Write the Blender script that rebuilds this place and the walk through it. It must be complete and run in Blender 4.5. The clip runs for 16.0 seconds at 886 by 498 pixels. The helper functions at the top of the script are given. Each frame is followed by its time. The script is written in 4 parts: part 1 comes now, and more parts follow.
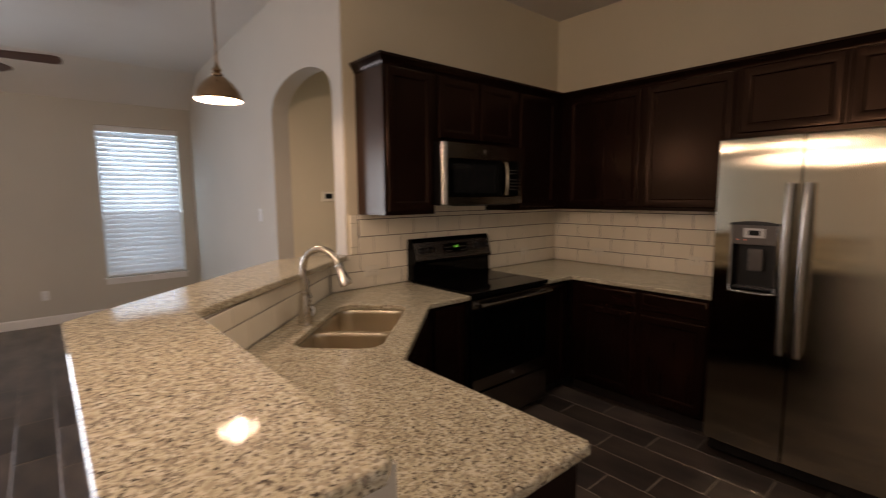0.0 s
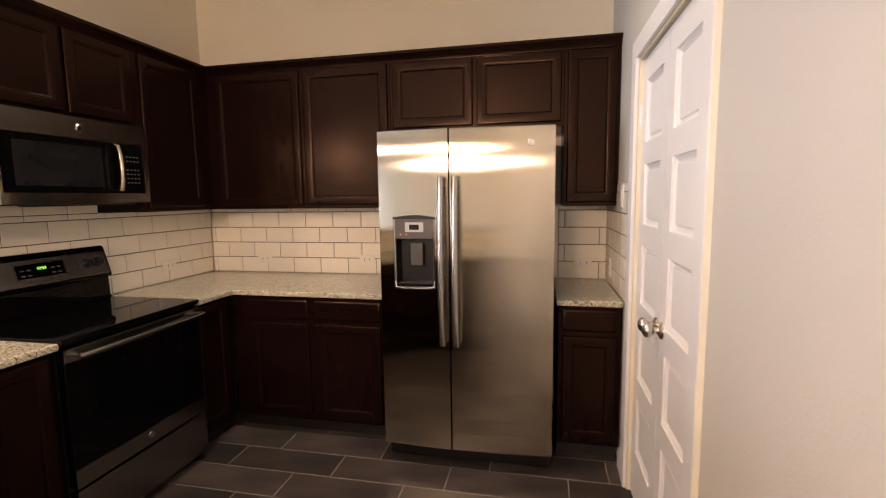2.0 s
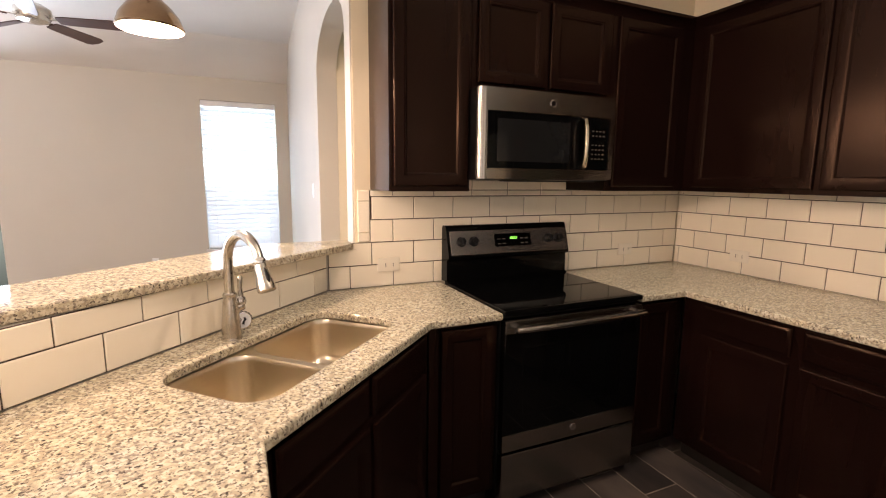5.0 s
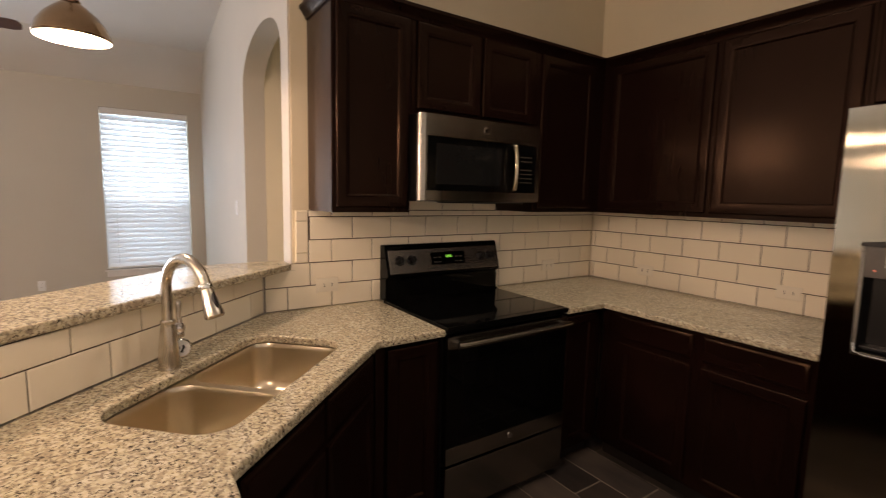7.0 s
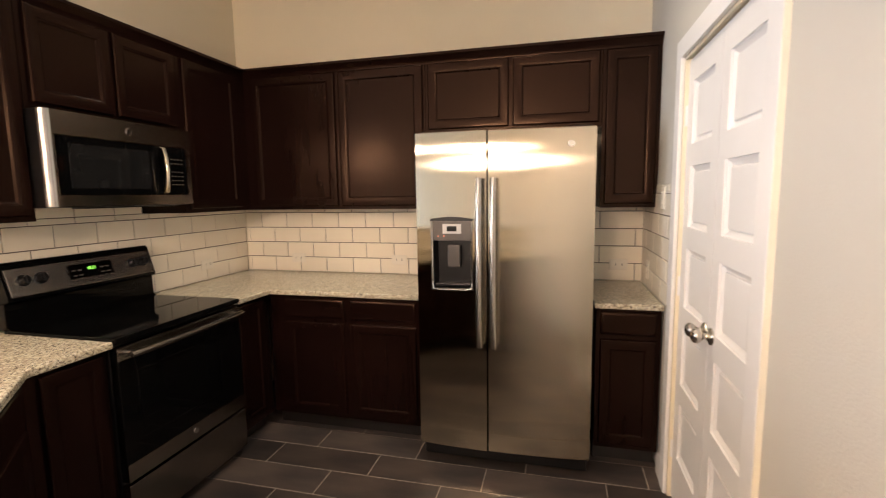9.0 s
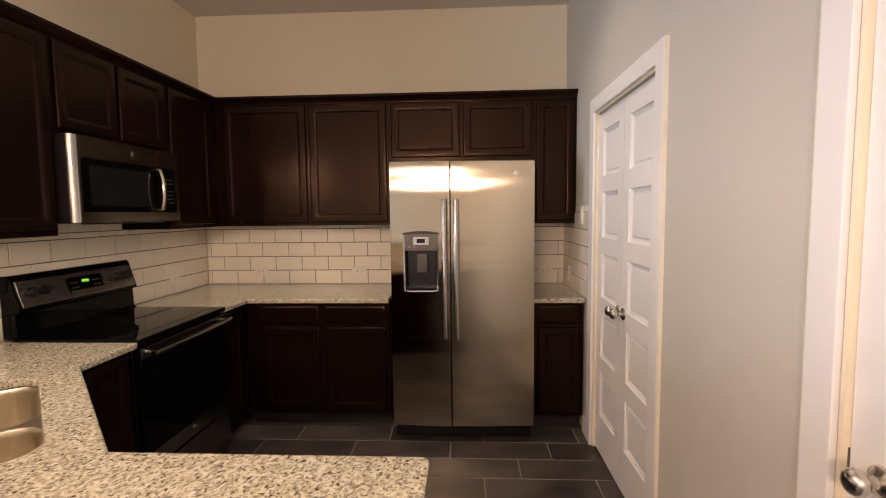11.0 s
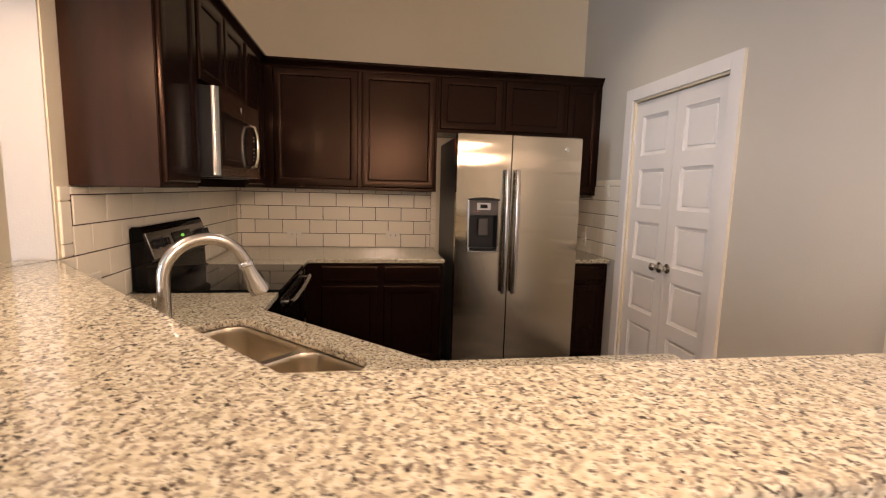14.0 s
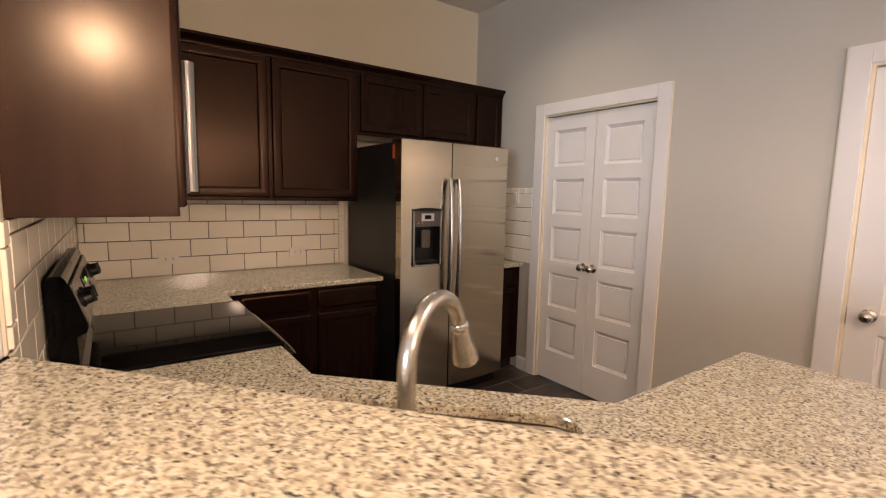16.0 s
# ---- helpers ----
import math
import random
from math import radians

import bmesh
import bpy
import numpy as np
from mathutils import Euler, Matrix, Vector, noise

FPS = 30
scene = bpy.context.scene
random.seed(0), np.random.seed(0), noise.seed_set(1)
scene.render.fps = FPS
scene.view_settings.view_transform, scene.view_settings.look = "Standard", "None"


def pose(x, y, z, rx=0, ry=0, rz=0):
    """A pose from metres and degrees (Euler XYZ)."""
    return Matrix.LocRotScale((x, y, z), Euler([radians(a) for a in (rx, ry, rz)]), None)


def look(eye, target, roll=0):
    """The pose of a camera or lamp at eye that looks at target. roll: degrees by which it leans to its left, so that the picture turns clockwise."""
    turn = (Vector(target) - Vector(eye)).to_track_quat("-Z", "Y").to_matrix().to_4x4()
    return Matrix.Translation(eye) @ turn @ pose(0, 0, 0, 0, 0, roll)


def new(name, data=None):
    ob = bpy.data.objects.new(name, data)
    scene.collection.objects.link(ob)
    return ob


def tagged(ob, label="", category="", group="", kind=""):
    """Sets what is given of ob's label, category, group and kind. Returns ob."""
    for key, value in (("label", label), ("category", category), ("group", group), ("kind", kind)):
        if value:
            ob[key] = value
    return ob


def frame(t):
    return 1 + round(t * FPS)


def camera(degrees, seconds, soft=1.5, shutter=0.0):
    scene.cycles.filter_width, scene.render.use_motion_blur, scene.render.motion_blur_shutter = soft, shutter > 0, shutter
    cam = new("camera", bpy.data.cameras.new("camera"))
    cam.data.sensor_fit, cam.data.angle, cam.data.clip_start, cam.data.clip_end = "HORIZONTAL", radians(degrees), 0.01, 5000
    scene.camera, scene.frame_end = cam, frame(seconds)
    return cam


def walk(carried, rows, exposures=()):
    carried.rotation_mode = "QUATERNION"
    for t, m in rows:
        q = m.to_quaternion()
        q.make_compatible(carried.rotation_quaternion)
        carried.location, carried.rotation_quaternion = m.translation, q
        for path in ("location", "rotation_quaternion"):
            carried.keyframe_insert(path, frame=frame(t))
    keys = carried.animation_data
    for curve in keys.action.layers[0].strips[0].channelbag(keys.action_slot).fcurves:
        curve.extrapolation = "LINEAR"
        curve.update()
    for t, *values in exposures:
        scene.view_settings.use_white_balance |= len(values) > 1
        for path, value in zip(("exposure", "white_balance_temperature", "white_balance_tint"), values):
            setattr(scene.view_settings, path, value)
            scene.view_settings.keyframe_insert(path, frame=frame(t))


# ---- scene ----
import collections

cam = camera(87.2, 16.0, soft=1.1, shutter=0.35)
PATH = [
    (0, (-0.186, -0.088, 1.517), (1.112, 1.417, 1.289), -0.4),
    (0.5, (-0.094, -0.041, 1.5), (1.573, 1.039, 1.267), 0.1),
    (1, (0.002, 0.045, 1.49), (1.896, 0.639, 1.247), -0.9),
    (1.5, (0.113, 0.055, 1.477), (2.064, 0.392, 1.193), -1.3),
    (2, (0.318, 0.049, 1.467), (2.263, 0.457, 1.242), -0.8),
    (2.5, (0.533, 0.068, 1.457), (2.411, 0.712, 1.212), -0.2),
    (3, (0.772, 0.124, 1.466), (2.559, 0.984, 1.208), -0.1),
    (3.5, (0.876, 0.196, 1.471), (2.477, 1.371, 1.239), -1.4),
    (4, (0.897, 0.233, 1.461), (2.147, 1.769, 1.185), 0.1),
    (4.5, (0.844, 0.281, 1.464), (1.754, 2.035, 1.156), 0.6),
    (4.7, (0.814, 0.296, 1.454), (1.610, 2.106, 1.155), 0.5),
    (6.8, (0.640, 0.338, 1.487), (1.682, 2.030, 1.250), 1.7),
    (7, (0.649, 0.307, 1.484), (1.759, 1.954, 1.255), 1.3),
    (7.5, (0.626, 0.225, 1.479), (1.984, 1.673, 1.23), 0.5),
    (8, (0.574, 0.16, 1.485), (2.174, 1.332, 1.228), -0.1),
    (8.5, (0.44, 0.145, 1.486), (2.257, 0.948, 1.252), -0.2),
    (9, (0.296, 0.148, 1.488), (2.223, 0.631, 1.255), -0.8),
    (9.2, (0.251, 0.126, 1.478), (2.197, 0.532, 1.262), -0.6),
    (11.3, (-0.337, 0.441, 1.492), (1.655, 0.528, 1.333), -0.4),
    (11.5, (-0.385, 0.46, 1.5), (1.606, 0.556, 1.338), 0.3),
    (12, (-0.476, 0.566, 1.472), (1.516, 0.631, 1.299), 0.0),
    (12.5, (-0.551, 0.734, 1.453), (1.433, 0.805, 1.213), 0.3),
    (13, (-0.611, 0.96, 1.427), (1.369, 0.851, 1.162), 1.1),
    (13.5, (-0.597, 1.206, 1.418), (1.377, 1.03, 1.148), 1.5),
    (14, (-0.531, 1.466, 1.422), (1.429, 1.159, 1.167), 1.5),
    (14.5, (-0.459, 1.733, 1.438), (1.441, 1.16, 1.189), 2.6),
    (15, (-0.301, 1.974, 1.437), (1.565, 1.293, 1.203), 2.3),
    (15.5, (-0.121, 2.157, 1.454), (1.635, 1.228, 1.229), 2.0),
    (16, (0.089, 2.379, 1.469), (1.707, 1.227, 1.231), 1.2),
]
EXPOSURES = [  # seconds, stops, white balance
    (0.0, -0.25, 6400, 10), (0.5, -0.12, 6850, 11), (1.0, 0.5, 6250, 12), (1.5, 1.1, 6400, 8), (2.0, 1.25, 6150, 12),
    (2.5, 1.2, 6100, 14), (3.0, 1.2, 6200, 15), (3.5, 1.36, 6350, 12), (4.0, 1.45, 6300, 12), (4.5, 1.42, 6100, 10),
    (7.0, 0.48, 6650, 10), (7.5, 0.5, 6950, 9), (8.0, 0.76, 6650, 11), (8.5, 1.15, 6250, 10), (9.0, 1.45, 6050, 6),
    (11.5, 0.83, 6200, 12), (12.0, 0.98, 6300, 11), (12.5, 0.85, 6030, 11), (13.0, 0.74, 6100, 11), (14.5, 0.55, 6250, 11), (16.0, 0.58, 6250, 11)]
walk(cam, [(t, look(eye, target, roll)) for t, eye, target, roll in PATH], EXPOSURES)

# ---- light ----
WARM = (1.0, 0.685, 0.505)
world = bpy.data.worlds.new("sky")
scene.world = world
world.use_nodes = True
sky = world.node_tree.nodes.new("ShaderNodeTexSky")
sky.sky_type, sky.sun_disc, sky.sun_elevation, sky.sun_rotation = "NISHITA", False, radians(40), radians(150)
world.node_tree.links.new(sky.outputs[0], world.node_tree.nodes["Background"].inputs[0])
world.node_tree.nodes["Background"].inputs[1].default_value = 0.1


def lamp(name, kind, m, energy, color, **more):
    data = bpy.data.lights.new(name, kind)
    data.energy, data.color = energy, color
    for key, value in more.items():
        if key == "size":
            data.size = value
        elif key == "size_y":
            data.size_y = value
        elif key == "radius":
            data.shadow_soft_size = value
        elif key == "shape":
            data.shape = value
        elif key == "cone":
            data.spot_size, data.spot_blend = radians(value), 1.0
    ob = new(name, data)
    ob.matrix_world = m
    return ob


WX0, WX1, WZ0, WZ1 = 0.40, 1.30, 0.50, 2.42        # living room window opening
VX0, VX1, VZ0, VZ1 = -4.3, -1.7, 0.02, 2.30      # wide opening beyond the view, added to let in more daylight
SY, FX, PY, AX, WY = 2.56, 3.50, -0.385, 1.285, 7.15  # stove, fridge, pantry, arch and window walls
XW, CEIL = -6.2, 3.07
CANS = [(2.30, 0.42), (2.30, 1.45)]
FILL_CHANDELIER = (-3.0, 1.2, 1.98)
PENDANTS = [(0.515, 2.39), (0.0, 1.02)]
for cx, cy in CANS:
    lamp("downlight", "SPOT", pose(cx, cy, CEIL - 0.03), 27.0, (1.0, 0.81, 0.64), radius=0.05, cone=138)
for cx, cy in PENDANTS:
    lamp("pendant_light", "POINT", pose(cx, cy, 1.983), 18.5, WARM, radius=0.03)
# added warm fill, one lamp at each shade of the unseen chandelier
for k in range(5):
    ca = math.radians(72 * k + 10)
    lamp("warm_fill_light", "POINT", pose(FILL_CHANDELIER[0] + 0.25 * math.cos(ca), FILL_CHANDELIER[1] + 0.25 * math.sin(ca), FILL_CHANDELIER[2] + 0.04), 27.0, WARM, radius=0.035)
lamp("window_light", "AREA", pose((WX0 + WX1) / 2, WY + 0.30, (WZ0 + WZ1) / 2, -90, 0, 0), 34, (0.72, 0.86, 1.0), shape="RECTANGLE", size=0.80, size_y=1.80)
# added daylight behind the unseen opening, brightens the pantry side
lamp("added_opening_light", "AREA", pose((VX0 + VX1) / 2, WY + 0.30, (VZ0 + VZ1) / 2, -90, 0, 0), 205, (0.82, 0.87, 1.0), shape="RECTANGLE", size=2.5, size_y=2.2)


# ---- materials ----
def mat(name, color, rough=0.5, metal=0.0, second=None, scale=6.0, bump=0.0, bump_scale=80.0, stretch=(1, 1, 1), spec=0.5, rvar=0.0, coat=0.0, vary=0.0, tint=None):
    m = bpy.data.materials.new(name)
    m.use_nodes = True
    n, l = m.node_tree.nodes, m.node_tree.links
    p = n["Principled BSDF"]
    p.inputs["Roughness"].default_value, p.inputs["Metallic"].default_value = rough, metal
    p.inputs["Specular IOR Level"].default_value = spec
    p.inputs["Coat Weight"].default_value = coat
    if tint:
        p.inputs["Specular Tint"].default_value = (*tint, 1)
    p.inputs["Coat Roughness"].default_value = 0.12
    co = n.new("ShaderNodeTexCoord")
    mp = n.new("ShaderNodeMapping")
    mp.inputs["Scale"].default_value = stretch
    l.new(co.outputs["Object"], mp.inputs[0])
    nz = n.new("ShaderNodeTexNoise")
    nz.inputs["Scale"].default_value, nz.inputs["Detail"].default_value = scale, 8
    l.new(mp.outputs[0], nz.inputs[0])
    mix = n.new("ShaderNodeMix")
    mix.data_type = "RGBA"
    mix.inputs[6].default_value = (*color, 1)
    mix.inputs[7].default_value = (*(second or [c * 0.88 for c in color]), 1)
    ramp = n.new("ShaderNodeMapRange")
    ramp.inputs[1].default_value, ramp.inputs[2].default_value = 0.35, 0.65
    l.new(nz.outputs[0], ramp.inputs[0])
    l.new(ramp.outputs[0], mix.inputs[0])
    out = mix.outputs[2]
    if vary:
        info, hsv, r2 = n.new("ShaderNodeObjectInfo"), n.new("ShaderNodeHueSaturation"), n.new("ShaderNodeMapRange")
        r2.inputs[3].default_value, r2.inputs[4].default_value = 1 - vary, 1 + vary
        l.new(info.outputs["Random"], r2.inputs[0])
        l.new(r2.outputs[0], hsv.inputs["Value"])
        l.new(out, hsv.inputs["Color"])
        out = hsv.outputs[0]
    l.new(out, p.inputs["Base Color"])
    if rvar:
        r3 = n.new("ShaderNodeMapRange")
        r3.inputs[3].default_value, r3.inputs[4].default_value = rough - rvar, rough + rvar
        l.new(nz.outputs[0], r3.inputs[0])
        l.new(r3.outputs[0], p.inputs["Roughness"])
    if bump:
        nb, b = n.new("ShaderNodeTexNoise"), n.new("ShaderNodeBump")
        nb.inputs["Scale"].default_value, nb.inputs["Detail"].default_value = bump_scale, 4
        b.inputs["Strength"].default_value, b.inputs["Distance"].default_value = bump, 0.004
        l.new(mp.outputs[0], nb.inputs[0])
        l.new(nb.outputs[0], b.inputs["Height"])
        l.new(b.outputs[0], p.inputs["Normal"])
    return m


def granite():
    m = bpy.data.materials.new("granite")
    m.use_nodes = True
    n, l = m.node_tree.nodes, m.node_tree.links
    p = n["Principled BSDF"]
    p.inputs["Roughness"].default_value = 0.05
    co = n.new("ShaderNodeTexCoord")

    def noise_mask(scale, lo, hi, seed, detail=3):
        mp, nz, r = n.new("ShaderNodeMapping"), n.new("ShaderNodeTexNoise"), n.new("ShaderNodeMapRange")
        mp.inputs["Location"].default_value = (seed, seed * 2, seed * 3)
        nz.inputs["Scale"].default_value, nz.inputs["Detail"].default_value = scale, detail
        r.inputs[1].default_value, r.inputs[2].default_value = lo, hi
        l.new(co.outputs["Object"], mp.inputs[0])
        l.new(mp.outputs[0], nz.inputs[0])
        l.new(nz.outputs[0], r.inputs[0])
        return r.outputs[0]

    def over(below, color, mask):
        mix = n.new("ShaderNodeMix")
        mix.data_type = "RGBA"
        l.new(below, mix.inputs[6])
        mix.inputs[7].default_value = (*color, 1)
        l.new(mask, mix.inputs[0])
        return mix.outputs[2]

    base = n.new("ShaderNodeRGB")
    base.outputs[0].default_value = (0.56, 0.505, 0.355, 1)
    c = over(base.outputs[0], (0.645, 0.60, 0.47), noise_mask(75, 0.45, 0.60, 1.0))
    c = over(c, (0.41, 0.35, 0.25), noise_mask(72, 0.475, 0.60, 7.0))
    c = over(c, (0.285, 0.245, 0.185), noise_mask(105, 0.54, 0.60, 13.0))
    c = over(c, (0.150, 0.122, 0.090), noise_mask(105, 0.592, 0.65, 21.0, 2))
    c = over(c, (0.060, 0.048, 0.038), noise_mask(95, 0.632, 0.672, 33.0, 2))
    l.new(c, p.inputs["Base Color"])
    return m


def steel(name, color, rough, aniso, axis, rot=0.0):
    m = mat(name, color, rough, 1.0, [c * 0.93 for c in color], 3.0, stretch=(500, 500, 6), rvar=0.015)
    n, l = m.node_tree.nodes, m.node_tree.links
    # slight unevenness of the sheet
    wave, b = n.new("ShaderNodeTexNoise"), n.new("ShaderNodeBump")
    wave.inputs["Scale"].default_value, wave.inputs["Detail"].default_value = 2.2, 1
    b.inputs["Strength"].default_value, b.inputs["Distance"].default_value = 0.5, 0.0035
    l.new(n["Texture Coordinate"].outputs["Object"], wave.inputs[0])
    l.new(wave.outputs[0], b.inputs["Height"])
    l.new(b.outputs[0], n["Principled BSDF"].inputs["Normal"])
    t = n.new("ShaderNodeTangent")
    t.direction_type, t.axis = "RADIAL", axis
    p = n["Principled BSDF"]
    p.inputs["Anisotropic"].default_value, p.inputs["Anisotropic Rotation"].default_value = aniso, rot
    l.new(t.outputs[0], p.inputs["Tangent"])
    return m


def sheet_steel(name, color, rough, smear):
    """Finely brushed sheet: reflections are drawn out sideways and stay tight up and down."""
    m = steel(name, color, rough, 0.9, "Z")
    n, l = m.node_tree.nodes, m.node_tree.links
    p, g = n["Principled BSDF"], n.new("ShaderNodeBsdfAnisotropic")
    g.distribution = "BECKMANN"
    g.inputs["Roughness"].default_value, g.inputs["Anisotropy"].default_value = rough, smear
    for a, b in (("Base Color", "Color"), ("Normal", "Normal"), ("Tangent", "Tangent")):
        l.new(p.inputs[a].links[0].from_socket, g.inputs[b])
    l.new(g.outputs[0], n["Material Output"].inputs[0])
    n.remove(p)
    return m


def glow(name, color, strength):
    m = bpy.data.materials.new(name)
    m.use_nodes = True
    p = m.node_tree.nodes["Principled BSDF"]
    p.inputs["Base Color"].default_value = (*color, 1)
    p.inputs["Emission Color"].default_value, p.inputs["Emission Strength"].default_value = (*color, 1), strength
    return m


PAINT = mat("wall_paint", (0.535, 0.50, 0.43), 0.7, second=(0.51, 0.48, 0.415), scale=1.3, bump=0.25, bump_scale=140)
# lighter, creamier copy of the wall paint, with the warm lamplight in its colour
WARM_PAINT = mat("warm_lit_wall_paint", (0.73, 0.655, 0.49), 0.7, second=(0.70, 0.63, 0.475), scale=1.3, bump=0.25, bump_scale=140)
CEILING = mat("ceiling_paint", (0.70, 0.66, 0.60), 0.85, second=(0.67, 0.63, 0.575), scale=1.1, bump=0.4, bump_scale=90)
WHITE = mat("white_trim_paint", (0.78, 0.755, 0.725), 0.38, second=(0.75, 0.725, 0.69), scale=3, bump=0.05, bump_scale=60)
CAULK = mat("yellowed_caulk", (0.76, 0.70, 0.56), 0.6, second=(0.72, 0.665, 0.53), scale=9)
WOOD = mat("espresso_wood", (0.0078, 0.0031, 0.0024), 0.25, spec=0.20, second=(0.0070, 0.0028, 0.0021), scale=3, stretch=(7, 7, 0.8), tint=(1.0, 0.64, 0.42))
WOODX = mat("espresso_wood_cross", (0.0078, 0.0031, 0.0024), 0.25, spec=0.20, second=(0.0070, 0.0028, 0.0021), scale=3, stretch=(0.8, 7, 7), tint=(1.0, 0.64, 0.42))
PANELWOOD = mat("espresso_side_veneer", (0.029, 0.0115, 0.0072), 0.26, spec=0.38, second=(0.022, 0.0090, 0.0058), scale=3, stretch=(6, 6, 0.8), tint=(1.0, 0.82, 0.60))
JAMB = mat("yellowed_jamb_paint", (0.78, 0.69, 0.50), 0.45, second=(0.75, 0.665, 0.485), scale=5)
# near-black toe kick, the shade under the cabinets put into its colour
SHADOW = mat("toe_kick_shade", (0.012, 0.009, 0.008), 0.6)
TILE = mat("ceramic_tile", (0.90, 0.835, 0.69), 0.10, second=(0.88, 0.81, 0.665), scale=4, bump=0.03, bump_scale=12, vary=0.035)
GROUT = mat("dark_grout", (0.085, 0.059, 0.042), 0.9, second=(0.062, 0.043, 0.031), scale=20)
FLOORT = mat("slate_look_plank_tile", (0.080, 0.061, 0.050), 0.30, spec=0.30, second=(0.036, 0.030, 0.028), scale=3, stretch=(2.0, 0.8, 1), bump=0.12, bump_scale=18, rvar=0.06, vary=0.36)
FGROUT = mat("floor_grout", (0.30, 0.25, 0.205), 0.9, second=(0.20, 0.17, 0.14), scale=15)
GRANITE = granite()
STEEL = sheet_steel("brushed_steel", (0.51, 0.45, 0.345), 0.155, -0.74)
STEELH = steel("brushed_steel_dark", (0.34, 0.315, 0.285), 0.21, 0.90, "Z")
STEELV = steel("brushed_steel_upright", (0.42, 0.39, 0.35), 0.21, 0.90, "Z", 0.25)
SINKS = mat("satin_sink_steel", (0.68, 0.605, 0.475), 0.30, 1.0, (0.66, 0.585, 0.46), 3, stretch=(1, 1, 4))
NICKEL = mat("brushed_nickel", (0.60, 0.555, 0.49), 0.24, 1.0, (0.56, 0.52, 0.46), 40)
CHROME = mat("chrome", (0.80, 0.79, 0.77), 0.07, 1.0)
BLACKG = mat("black_glass", (0.0025, 0.0025, 0.0025), 0.04, second=(0.002, 0.002, 0.002), spec=0.13)
BLACKP = mat("black_plastic", (0.006, 0.0056, 0.0056), 0.30, second=(0.0075, 0.007, 0.007), scale=40, spec=0.35)
CASE = mat("black_textured_case", (0.011, 0.010, 0.010), 0.42, second=(0.013, 0.012, 0.012), scale=60, bump=0.2, bump_scale=300)
GREYP = mat("grey_plastic", (0.075, 0.062, 0.052), 0.30, second=(0.065, 0.054, 0.045), scale=30)
SCREEN = mat("dim_screen", (0.010, 0.010, 0.010), 0.08, spec=0.3)
LIGHTG = mat("light_grey_print", (0.45, 0.43, 0.41), 0.5)
PLATE = mat("outlet_plastic", (0.84, 0.79, 0.67), 0.35, second=(0.82, 0.77, 0.65), scale=20)
SLOT = mat("outlet_slot", (0.04, 0.035, 0.03), 0.6)
ORANGE = mat("orange_sticker", (0.75, 0.13, 0.02), 0.5)
LEAFW = mat("fan_blade_wood", (0.075, 0.028, 0.017), 0.4, second=(0.055, 0.02, 0.012), scale=6, stretch=(1, 12, 12))
# brushed nickel with the warm cast of the lamps tinted into its colour
LAMPLIT_NICKEL = mat("lamp_tinted_nickel", (0.36, 0.255, 0.16), 0.20, 1.0, (0.33, 0.23, 0.145), 30)
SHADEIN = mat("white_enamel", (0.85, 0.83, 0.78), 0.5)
BULB = glow("lamp_bulb", (1.0, 0.80, 0.55), 30)
CANGLOW = glow("frosted_dome", (1.0, 0.92, 0.82), 3)
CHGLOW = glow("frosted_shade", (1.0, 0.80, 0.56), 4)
DIGIT = glow("green_digits", (0.35, 1.0, 0.10), 0.7)
REDLED = glow("red_led", (1.0, 0.25, 0.15), 0.35)
VINYL = mat("white_vinyl", (0.80, 0.80, 0.79), 0.4)


def blind_material():
    m = bpy.data.materials.new("faux_wood_blind")
    m.use_nodes = True
    n, l = m.node_tree.nodes, m.node_tree.links
    p = n["Principled BSDF"]
    p.inputs["Base Color"].default_value, p.inputs["Roughness"].default_value = (0.84, 0.85, 0.86, 1), 0.45
    tr, mx = n.new("ShaderNodeBsdfTranslucent"), n.new("ShaderNodeMixShader")
    tr.inputs[0].default_value = (0.86, 0.90, 0.95, 1)
    mx.inputs[0].default_value = 0.2
    l.new(p.outputs[0], mx.inputs[1])
    l.new(tr.outputs[0], mx.inputs[2])
    l.new(mx.outputs[0], n["Material Output"].inputs[0])
    return m


BLIND = blind_material()
GLASS = bpy.data.materials.new("window_glass")
GLASS.use_nodes = True
gp = GLASS.node_tree.nodes["Principled BSDF"]
gp.inputs["Transmission Weight"].default_value, gp.inputs["Roughness"].default_value, gp.inputs["IOR"].default_value = 1.0, 0.0, 1.45


SCREENMESH = bpy.data.materials.new("insect_screen")
SCREENMESH.use_nodes = True
sm = SCREENMESH.node_tree
clear, both = sm.nodes.new("ShaderNodeBsdfTransparent"), sm.nodes.new("ShaderNodeMixShader")
sm.nodes["Principled BSDF"].inputs["Base Color"].default_value = (0.08, 0.085, 0.09, 1)
both.inputs[0].default_value = 0.38
sm.links.new(clear.outputs[0], both.inputs[1])
sm.links.new(sm.nodes["Principled BSDF"].outputs[0], both.inputs[2])
sm.links.new(both.outputs[0], sm.nodes["Material Output"].inputs[0])


